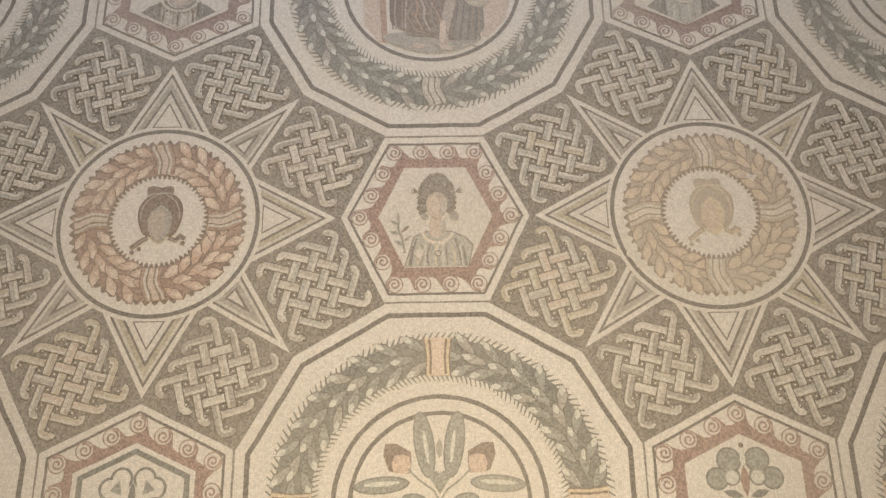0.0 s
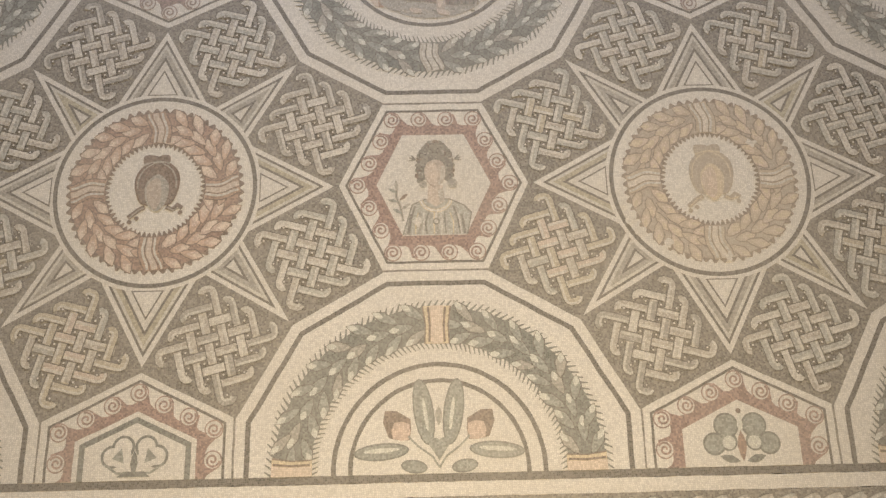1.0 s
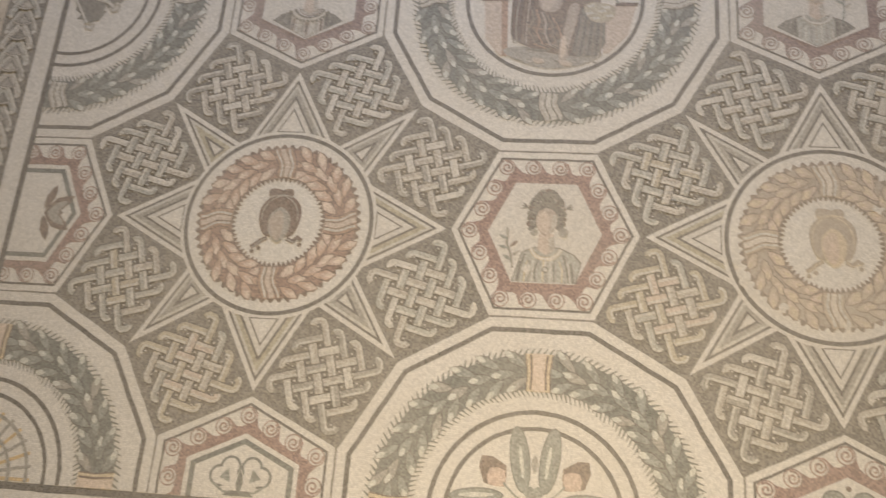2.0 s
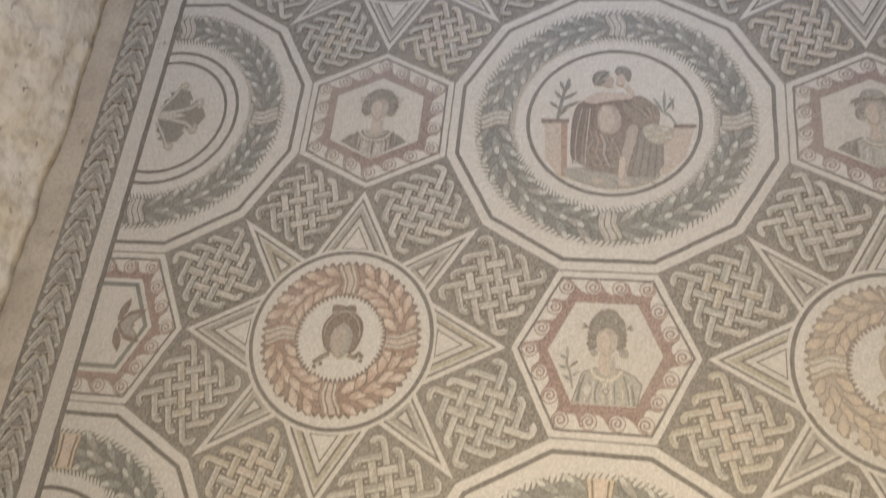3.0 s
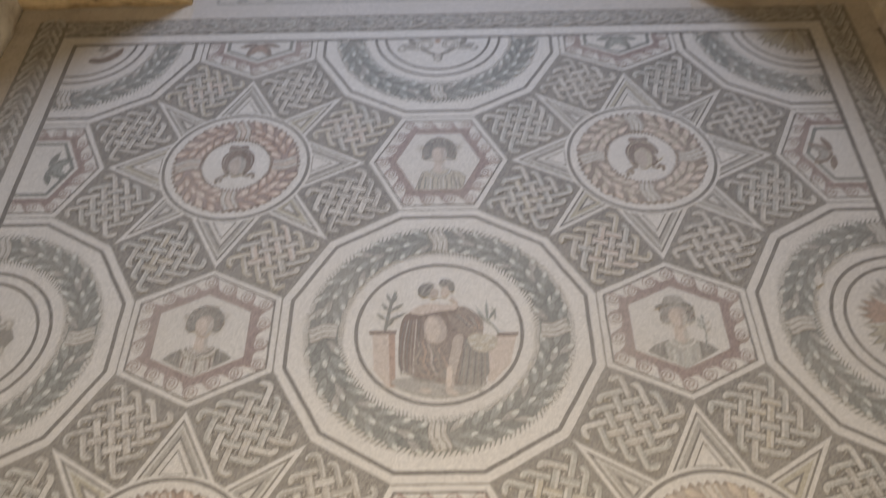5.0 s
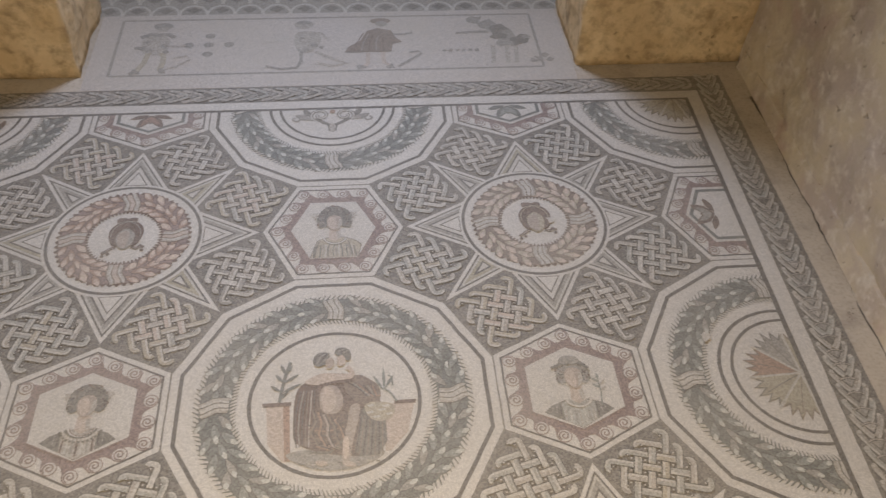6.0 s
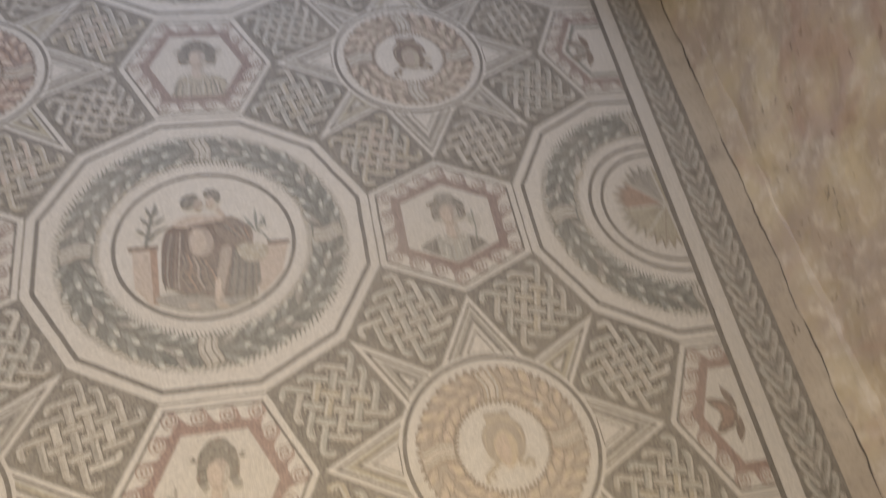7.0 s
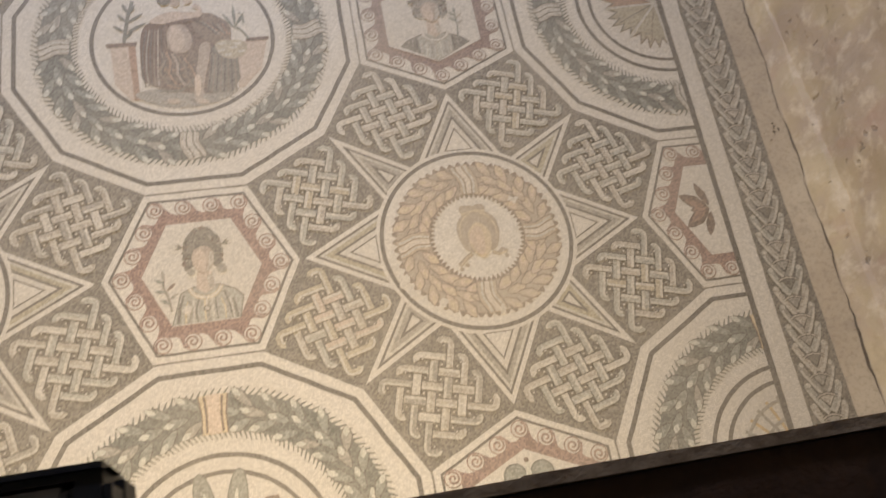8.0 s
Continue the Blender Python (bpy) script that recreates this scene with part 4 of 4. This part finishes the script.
    for x, y in ((0.13, -0.03), (0.17, -0.05), (0.15, -0.08), (0.195, -0.07), (0.185, -0.035), (0.125, -0.06)):
        art.fill([(x - 0.014, y), (x + 0.01, y + 0.006), (x + 0.016, y - 0.004), (x - 0.006, y - 0.008)], 10, PALE)
    for d in range(6):
        art.stroke([(0.05 + d * 0.018, 0.075 - d * 0.004), (0.085 + d * 0.014, 0.05 - d * 0.008), (0.12 + d * 0.010, 0.01)], 0.005, 8, (LINE, GREY, CLAY)[d % 3])
    # pale rounded masses
    blob(art, [(0.055, -0.02), (0.098, -0.02), (0.078, -0.115), (0.056, -0.205), (0.052, -0.265), (0.018, -0.262), (0.030, -0.165), (0.045, -0.09)], 10, FACE, 2)
    blob(art, [(0.026, -0.16), (0.050, -0.15), (0.046, -0.245), (0.026, -0.25)], 11, PEACH, 2)
    blob(art, [(0.02, -0.250), (0.07, -0.262), (0.068, -0.280), (0.03, -0.275)], 11, FLESH, 1)
    blob(art, [(-0.075, -0.245), (-0.03, -0.25), (-0.026, -0.268), (-0.06, -0.268)], 11, FLESH, 1)
    blob(art, [(-0.125, 0.082), (-0.085, 0.112), (-0.04, 0.128), (0.055, 0.112), (0.072, 0.135), (0.078, 0.10), (0.03, 0.082), (-0.06, 0.068)], 10, FLESH, 2)
    blob(art, [(-0.052, 0.066), (0.004, 0.070), (0.030, 0.02), (0.030, -0.03), (0.004, -0.062), (-0.044, -0.056), (-0.060, -0.01)], 10, FACE, 2)
    blob(art, [(-0.046, 0.060), (-0.016, 0.062), (0.004, 0.020), (0.004, -0.026), (-0.014, -0.050), (-0.042, -0.046), (-0.050, -0.01)], 11, FLESH, 2)
    art.stroke([(-0.056, 0.068), (0.0, 0.080), (0.072, 0.086)], 0.015, 12, BROWN)
    art.stroke([(0.046, 0.150), (0.066, 0.125), (0.050, 0.098)], 0.020, 12, FLESH)
    # the two rounded heads of dark locks, leaning together
    blob(art, [(-0.086, 0.175), (-0.078, 0.212), (-0.045, 0.226), (-0.014, 0.214), (-0.03, 0.165), (-0.065, 0.15)], 12, ASH, 2)
    blob(art, [(-0.006, 0.215), (0.012, 0.244), (0.048, 0.240), (0.066, 0.212), (0.058, 0.170), (0.03, 0.19)], 12, ASH, 2)
    for d in range(4):
        art.stroke([(-0.078 + d * 0.012, 0.168 + d * 0.004), (-0.066 + d * 0.014, 0.205), (-0.034 + d * 0.006, 0.218)], 0.004, 13, (LINE, GREY)[d % 2])
        art.stroke([(0.0 + d * 0.014, 0.224), (0.016 + d * 0.014, 0.236 - d * 0.004), (0.030 + d * 0.010, 0.214)], 0.004, 13, (LINE, GREY)[d % 2])
    blob(art, [(-0.038, 0.148), (-0.034, 0.190), (-0.010, 0.200), (0.002, 0.172), (-0.012, 0.142)], 13, FACE, 2)
    blob(art, [(0.006, 0.160), (0.010, 0.202), (0.036, 0.206), (0.044, 0.172), (0.028, 0.148)], 13, FLESH, 2)
    return art


def bud_motif():
    art = Art()
    for d in (-1, 1):
        for k, g, m in ((4, 0.0, GREEN), (5, 0.005, LEAF)):
            art.disc(0.1 - g, k, m, d * 0.045, 0.172, 0.031 - g, radians(90 - d * 8), n=20)
            art.disc(0.083 - g, k, m, d * 0.172, 0.056, 0.0255 - g, radians(-d * 4), n=20)
            art.disc(0.04 - g, k, m, d * 0.075, 0.012, 0.02 - g, radians(d * 8), n=14)
        art.disc(0.05, 6, LEAFLIT, d * 0.040, 0.165, 0.006, radians(90 - d * 8), n=12)
        art.disc(0.055, 6, LEAFLIT, d * 0.172, 0.06, 0.007, radians(-d * 4), n=12)
        art.leaf(d * 0.088, 0.088, radians(90 + d * -40), 0.115, 0.085, 4, BROWN, 0.4)
        art.leaf(d * 0.092, 0.090, radians(90 + d * -40), 0.066, 0.066, 5, PINK, 0.5)
        art.stroke([(0, 0.008), (d * 0.02, 0.04), (d * 0.062, 0.07), (d * 0.092, 0.1)], 0.006, 6, LEAF)
        art.disc(0.017, 7, LEAF, d * 0.0135, 0.078, n=14)
    art.fill([(-0.029, 0.073), (0.029, 0.073), (0, 0.028)], 7, LEAF)
    art.leaf(0, 0.13, radians(90), 0.06, 0.022, 6, GREY)
    return art


def acanthus_motif():
    """A broad serrated leaf opening away from the border, with four curled stems over it."""
    art = Art()
    for a, ln in ((0, 0.185), (54, 0.150), (-54, 0.150)):
        pts = []
        for u, v in ((0, 0.018), (0.35, 0.055), (0.55, 0.042), (0.62, 0.066), (0.80, 0.036), (0.86, 0.046), (1.0, 0.0)):
            pts.append((u * ln, v))
        pts += [(x, -y) for x, y in reversed(pts[:-1])]
        c, t = math.cos(radians(a)), math.sin(radians(a))
        art.fill([(x * c - y * t, x * t + y * c) for x, y in pts], 4, ASH)
        art.stroke([(0.02 * c, 0.02 * t), (ln * 0.8 * c, ln * 0.8 * t)], 0.006, 5, ASH)
    for d in (-1, 1):
        stem = [(-0.02, d * 0.010), (0.05, d * 0.020), (0.11, d * 0.036), (0.140, d * 0.060)]
        art.stroke(stem, 0.020, 6, ASH)
        art.stroke(stem, 0.013, 7, PALE)
        curl(art, 0.146, d * 0.060, 0.023, radians(180), -d * 0.95, 0.011, 8, FAINT)
        stem = [(-0.02, d * 0.03), (0.02, d * 0.09), (0.045, d * 0.135)]
        art.stroke(stem, 0.016, 6, ASH)
        art.stroke(stem, 0.010, 7, PALE)
        curl(art, 0.062, d * 0.142, 0.021, radians(180), -d * 0.95, 0.010, 8, FAINT)
    art.leaf(-0.03, 0, 0, 0.13, 0.030, 9, PALE)
    return art


def ray_motif():
    """A toothed star of toned wedges parted by pale spokes."""
    art = Art()
    for i in range(8):
        a = 45 * i + 2
        body, shade = ((STRAW, ASH), (STRAW, TAUPE), (GREY, ASH), (CLAY, TAUPE))[i % 4]
        rim = [polar(r, a + d) for d, r in ((2, 0.200), (8, 0.172), (13, 0.218), (18, 0.178), (23, 0.226), (28, 0.178), (33, 0.218), (38, 0.172), (43, 0.200))]
        art.fill([(0, 0)] + rim, 4, shade)
        art.fill([(0, 0)] + [(x * 0.93, y * 0.93) for x, y in rim], 5, body)
        art.stroke([polar(0.02, a + 23), polar(0.10, a + 23), polar(0.19, a + 24)], 0.004, 6, shade)
        art.stroke([polar(0.0, a), polar(0.12, a), polar(0.21, a)], 0.010, 7, PALE)
    return art


def volute_motif():
    """Paired volutes on a common stalk, with leaves either side."""
    art = Art()
    for d in (-1, 1):
        stem = [(d * 0.008, -0.20), (d * 0.018, -0.15), (d * 0.05, -0.13), (d * 0.085, -0.10)]
        art.stroke(stem, 0.020, 4, ASH)
        curl(art, d * 0.062, -0.075, 0.050, radians(-90 + d * 40), d * 1.25, 0.020, 5, ASH)
        curl(art, d * 0.062, -0.075, 0.050, radians(-90 + d * 40), d * 1.25, 0.009, 6, PALE)
        art.leaf(d * 0.10, -0.11, radians(90 - d * 65), 0.10, 0.042, 5, GREY)
        art.leaf(d * 0.11, -0.085, radians(90 - d * 30), 0.075, 0.034, 5, ASH)
        curl(art, d * 0.185, -0.10, 0.030, radians(90), d * 1.0, 0.012, 6, GREY)
    art.leaf(0, -0.215, radians(90), 0.08, 0.036, 7, FAINT)
    art.disc(0.016, 7, CLAY, 0, -0.045, n=12)
    return art


def crescent_motif():
    art = Art()
    blob(art, [(0.04, -0.16), (0.13, -0.17), (0.205, -0.10), (0.20, -0.03), (0.16, -0.09), (0.10, -0.13), (0.05, -0.12)], 4, BROWN, 2)
    art.leaf(0.07, -0.06, radians(20), 0.06, 0.05, 4, GREY)
    art.stroke([(0.1, -0.1), (0.14, -0.05)], 0.008, 5, RUST)
    return art


def shell_motif():
    art = Art()
    for i in range(9):
        art.stroke([polar(0.05, 90 + i * 11.25), polar(0.22, 90 + i * 11.25)], 0.011, 4, GREY if i % 2 else OCHRE)
    art.ring(0.14, 0.152, 5, GREY, n=48)
    art.ring(0.20, 0.212, 5, GREY, n=48)
    return art


inner = {(0, 0): (scene_motif, 0, "round picture in plain brown, grey and flesh-coloured masses between plinths"), (0, -1): (bud_motif, 0, "green buds and brown leaves round a small heart"),
         (-1, 0): (acanthus_motif, 0, "curling grey acanthus leaf"), (1, 0): (ray_motif, 0, "ochre and green rays like a star"),
         (0, 1): (volute_motif, 0, "paired grey volutes with small leaves"), (-1, 1): (crescent_motif, 0, "brown crescent and leaf"),
         (1, 1): (ray_motif, 9, "faded rays"), (1, -1): (shell_motif, 0, "ribbed fan with concentric arcs"), (-1, -1): (shell_motif, -90, "ribbed fan with concentric arcs")}
for (i, j), (make, turn, label) in inner.items():
    cx, cy = i * P, j * P
    make().made("centre_motif", medals[(i, j)], 0, 0, 0.0005, turn=radians(turn), bounds=FIELD, at=(cx, cy), label=label)


def sprig(kind):
    """Leaf sprig of a half panel, growing along +y from the panel's cut edge."""
    art = Art()
    if kind == "hearts":
        for d in (-1, 1):
            for r, k, m in ((0.034, 8, GREEN), (0.026, 9, WHITE)):
                art.disc(r, k, m, d * 0.034, 0.083, n=20)
                art.disc(r, k, m, d * 0.066, 0.055, n=20)
            art.fill([(d * 0.012, 0.075), (d * 0.085, 0.04), (d * 0.01, 0.008)], 9, WHITE)
            art.stroke([(d * 0.09, 0.035), (d * 0.05, 0.008), (d * 0.012, 0.006)], 0.007, 10, LEAF)
            art.fill([(d * 0.038, 0.08), (d * 0.066, 0.05), (d * 0.03, 0.035)], 10, LEAF)
        art.leaf(0, -0.002, radians(90), 0.075, 0.022, 11, GREEN)
        art.fill([(-0.05, -0.004), (0.05, -0.004), (0.03, 0.012), (-0.03, 0.012)], 10, GREEN)
    elif kind == "clover":
        for d in (-1, 1):
            for k, g, m in ((8, 0.0, GREEN), (9, 0.006, LEAF)):
                art.disc(0.038 - g, k, m, d * 0.042, 0.105, n=20)
                art.disc(0.034 - g, k, m, d * 0.082, 0.052, n=20)
                art.disc(0.028 - g, k, m, d * 0.04, 0.058, n=20)
            art.disc(0.02, 10, LEAFLIT, d * 0.038, 0.055, n=14)
            art.leaf(d * 0.01, 0.0, radians(90 - d * 75), 0.06, 0.024, 8, GREEN)
        art.leaf(0, 0.0, radians(90), 0.09, 0.028, 11, RUST)
        art.leaf(0, 0.07, radians(90), 0.075, 0.018, 9, LEAFLIT)
        art.disc(0.008, 10, BROWN, 0, 0.148, n=10)
    else:
        a, b = {"dark": (BROWN, GREY), "red": (BROWN, RUST), "green": (GREEN, LEAF)}[kind]
        for ang, ln in ((58, 0.12), (122, 0.12), (90, 0.07)):
            art.leaf(0, 0.008, radians(ang), ln, 0.05, 8, a)
            art.leaf(0, 0.02, radians(ang), ln * 0.7, 0.03, 9, b)
        for d in (-1, 1):
            art.leaf(d * 0.01, 0.006, radians(90 - d * 72), 0.10, 0.034, 8, a)
    return art


for (x, y), (ob, spun) in halves.items():
    kind = {(-1, -2): "hearts", (1, -2): "clover", (2, -1): "red", (-2, -1): "dark", (-2, 1): "green", (2, 1): "dark", (-1, 2): "red", (1, 2): "green"}[(x, y)]
    turn = 0 if y == -2 else 180 if y == 2 else 90 if x == 2 else -90
    made = sprig(kind)
    base = -radians(spun)
    off = Vector((-0.048 if x == 2 else 0.048 if x == -2 else 0, 0.005 if y == -2 else -0.03 if y == 2 else 0, 0))
    off.rotate(Euler((0, 0, base)))
    made.made("leaf_sprig", ob, off.x, off.y, 0.0005, turn=base + radians(turn), label="small sprig of leaves in coloured tesserae")


# ---- threshold panel and the alcove floor ----
art = Art()
art.fill([(-1.30, 1.992), (1.33, 1.992), (1.33, 2.72), (-1.30, 2.72)], 0, DOVE)
for pts in ([(-1.18, 2.118), (1.165, 2.118)], [(-1.18, 2.665), (1.165, 2.665)], [(-1.18, 2.118), (-1.18, 2.665)], [(1.165, 2.118), (1.165, 2.665)]):
    n = 24
    art.stroke([(pts[0][0] + (pts[1][0] - pts[0][0]) * i / n, pts[0][1] + (pts[1][1] - pts[0][1]) * i / n) for i in range(n + 1)], 0.016, 1, GREY)
panel = art.made("threshold_panel", floor, label="pale tesserae threshold panel with a thin grey frame")


def small_figure(kind):
    """A plain silhouette of a few worn masses of tesserae."""
    art = Art()
    rng = random.Random(kind + 40)
    smear = lambda x, y, r, k, mat: art.fill([polar(r * rng.uniform(0.45, 1.25), a, x, y) for a in range(0, 360, 40)], k, mat)
    if kind == 0:
        art.disc(0.055, 3, GREY, 0.01, 0.46, 0.036, n=16)
        art.disc(0.030, 4, FAINT, 0.01, 0.43, 0.022, n=12)
        art.stroke([(-0.10, 0.345), (-0.05, 0.375), (0.0, 0.37), (0.05, 0.375), (0.085, 0.34)], 0.034, 3, GREY)
        blob(art, [(-0.09, 0.36), (0.07, 0.36), (0.06, 0.19), (0.0, 0.16), (-0.09, 0.2)], 2, FAINT, 2)
        for x, y, r in ((-0.09, 0.24, 0.03), (0.04, 0.26, 0.03), (-0.04, 0.22, 0.02), (0.05, 0.20, 0.022), (-0.06, 0.30, 0.018)):
            smear(x, y, r, 4, GREY)
        for d in (-1, 1):
            art.stroke([(d * 0.04, 0.19), (d * 0.05, 0.10), (d * 0.06 - 0.02, 0.02)], 0.032, 2, BUFF)
            smear(d * 0.07 - 0.02, 0.015, 0.03, 3, GREY)
        art.stroke([(0.06, 0.26), (0.11, 0.25), (0.15, 0.26)], 0.018, 3, FAINT)
        art.stroke([(0.06, 0.03), (0.13, 0.06), (0.19, 0.12), (0.17, 0.155), (0.10, 0.14)], 0.016, 3, FAINT)
    elif kind == 1:
        art.disc(0.056, 3, FAINT, -0.04, 0.45, 0.045, n=16)
        art.disc(0.046, 4, GREY, -0.04, 0.47, 0.022, n=14)
        blob(art, [(-0.10, 0.38), (0.02, 0.38), (0.07, 0.32), (0.03, 0.17), (-0.08, 0.16)], 2, FAINT, 2)
        for x, y, r in ((0.02, 0.24, 0.026), (0.06, 0.21, 0.018), (-0.05, 0.31, 0.016), (-0.02, 0.19, 0.02)):
            smear(x, y, r, 4, GREY)
        art.stroke([(0.0, 0.37), (0.06, 0.36), (0.09, 0.30)], 0.016, 3, FAINT)
        art.stroke([(-0.05, 0.17), (-0.05, 0.08), (-0.07, 0.02), (-0.16, 0.01), (-0.24, 0.04)], 0.020, 3, GREY)
        art.stroke([(0.03, 0.17), (0.12, 0.10), (0.20, 0.05), (0.12, 0.03), (0.03, 0.06)], 0.022, 3, FAINT)
        art.stroke([(-0.12, 0.33), (-0.20, 0.28), (-0.27, 0.27)], 0.014, 3, PALE)
    elif kind == 2:
        art.disc(0.060, 3, TAUPE, 0.02, 0.475, 0.030, n=16)
        art.disc(0.034, 4, GREY, 0.025, 0.445, 0.030, n=12)
        art.fill([(-0.19, 0.155), (-0.17, 0.21), (-0.10, 0.27), (-0.06, 0.37), (0.0, 0.40), (0.08, 0.37), (0.10, 0.30), (0.135, 0.25), (0.08, 0.23), (0.07, 0.155)], 3, TAUPE)
        for i in range(5):
            art.stroke([(-0.08 + i * 0.028, 0.35 - 0.01 * i), (-0.12 + i * 0.036, 0.25), (-0.14 + i * 0.042, 0.165)], 0.006, 4, (BROWN, GREY)[i % 2])
        art.stroke([(0.09, 0.33), (0.15, 0.33), (0.20, 0.345)], 0.018, 3, GREY)
        for d in (-1, 1):
            art.stroke([(d * 0.04 - 0.02, 0.15), (d * 0.045 - 0.02, 0.05), (d * 0.07 - 0.01, 0.02)], 0.026, 2, FLESH)
            smear(d * 0.08 - 0.02, 0.015, 0.03, 3, GREY)
        art.stroke([(0.10, 0.01), (0.17, 0.07), (0.235, 0.13), (0.22, 0.155), (0.17, 0.145)], 0.018, 3, GREY)
    else:
        smear(-0.09, 0.47, 0.055, 3, GREY)
        for x, y, r, m in ((-0.02, 0.40, 0.07, GREY), (0.05, 0.36, 0.07, ASH), (0.09, 0.28, 0.07, GREY), (0.14, 0.25, 0.06, ASH), (0.02, 0.30, 0.06, ASH), (0.05, 0.22, 0.045, GREY), (0.18, 0.28, 0.03, GREY)):
            smear(x, y, r, 3, m)
        art.stroke([(-0.03, 0.34), (-0.12, 0.34), (-0.22, 0.33)], 0.022, 3, GREY)
        for x in (-0.02, 0.06, 0.11):
            art.stroke([(x, 0.2), (x - 0.01, 0.10), (x - 0.02, 0.02)], 0.026, 2, FAINT)
        for x, y in ((0.22, 0.06), (0.26, 0.09), (0.19, 0.04), (0.28, 0.05)):
            smear(x, y, 0.024, 3, GREY)
        for i in range(6):
            smear(-0.30 + i * 0.036, 0.155, 0.016, 3, GREY)
    return art


for k, x in enumerate((-0.96, -0.12, 0.26, 0.93)):
    small_figure(k).made("figure_motif", panel, x, 2.14, 0.0005, label="worn little silhouette in dark tesserae")
art = Art()
for x, y in ((0, 0), (-0.11, 0), (0.11, 0), (0, 0.09), (0, -0.09)):
    art.disc(0.030, 2, GREY, x, y, 0.026, n=9)
art.made("dot_motif", panel, -0.68, 2.40, 0.0005, label="five dark dots in a cross")

art = Art()
art.fill([(-2.2, 2.72), (2.2, 2.72), (2.2, 4.2), (-2.2, 4.2)], 0, GREY)
for row in range(12):
    for col in range(-12, 13):
        x, y = col * 0.16 + (0.08 if row % 2 else 0), 2.72 + row * 0.12
        if abs(x) < 2.08 and y < 4.1:
            pts = [(x + 0.078 * math.cos(t), y + 0.10 * math.sin(t)) for t in (math.pi * i / 12 for i in range(13))]
            art.stroke(pts, 0.016, 1, PALE)
            art.fill([(x, y + 0.012), (x + 0.045, y + 0.05), (x, y + 0.085), (x - 0.045, y + 0.05)], 1, ASH)
art.made("scale_pattern", floor, label="grey overlapping scale pattern in tesserae")

# irregular cream patches laid over the mosaic
rng = random.Random(11)
for i, (x, y, r) in enumerate(((0.63, -1.03, 0.030), (0.66, -1.08, 0.024), (0.61, -0.98, 0.018), (0.74, -1.12, 0.02), (1.05, -0.78, 0.02), (0.93, -1.17, 0.02), (1.48, 0.20, 0.03), (0.98, 0.9, 0.03), (-0.05, -1.03, 0.022))):
    art = Art()
    blob(art, [polar(r * rng.uniform(0.35, 1.1), a, 0, 0) for a in range(0, 360, 30)], 18, CREAM, 1)
    art.made("cream_patch", floor, x, y, 0.0015 + 0.0004 * i, label="small irregular cream patch on the mosaic")

# ---- wooden rail and flood lamp by the walkway ----
bm = bmesh.new()
box_mesh(bm, -2.26, 2.26, -2.16, -1.957, 2.11, 2.195, 0.005)
rail = tagged(part("handrail", bm, WOOD), "dark brown timber handrail with a dusty edge", "handrail")
bm = bmesh.new()
for i in range(60):
    x = -2.2 + i * 4.4 / 60
    d = noise.noise(Vector((x * 6, 0, 0))) * 0.002
    box_mesh(bm, x, x + 4.4 / 60, -1.9610, -1.9550 + d * 0.8, 2.150, 2.1985 + d * 0.6)
part("edge_strip", bm, DUST, rail, "worn dusty pale edge")

lamp = tagged(new("flood_lamp"), "black metal flood lamp resting on the handrail", "lamp")
lamp.location = (0.082, -1.99, 2.197)
bm = bmesh.new()
box_mesh(bm, -0.12, 0.12, -0.06, 0.062, 0.0, 0.028, 0.004)
for x0, x1, y0, y1 in ((-0.12, 0.12, 0.056, 0.062), (-0.12, 0.12, -0.06, -0.054), (-0.12, -0.108, -0.054, 0.056), (0.104, 0.12, -0.054, 0.056)):
    box_mesh(bm, x0, x1, y0, y1, 0.026, 0.05, 0.003)
part("housing", bm, BLACK, lamp)
bm = bmesh.new()
box_mesh(bm, -0.107, 0.103, -0.053, 0.055, 0.029, 0.046, 0.002)
part("back_plate", bm, STEEL, lamp, "dark grey metal back plate")
# raised black block stands in for the dark recess of the housing
bm = bmesh.new()
box_mesh(bm, -0.088, 0.076, -0.046, 0.040, 0.0465, 0.052, 0.003)
part("recess_block", bm, BLACK, lamp, "matt black block standing in for the dark recess")
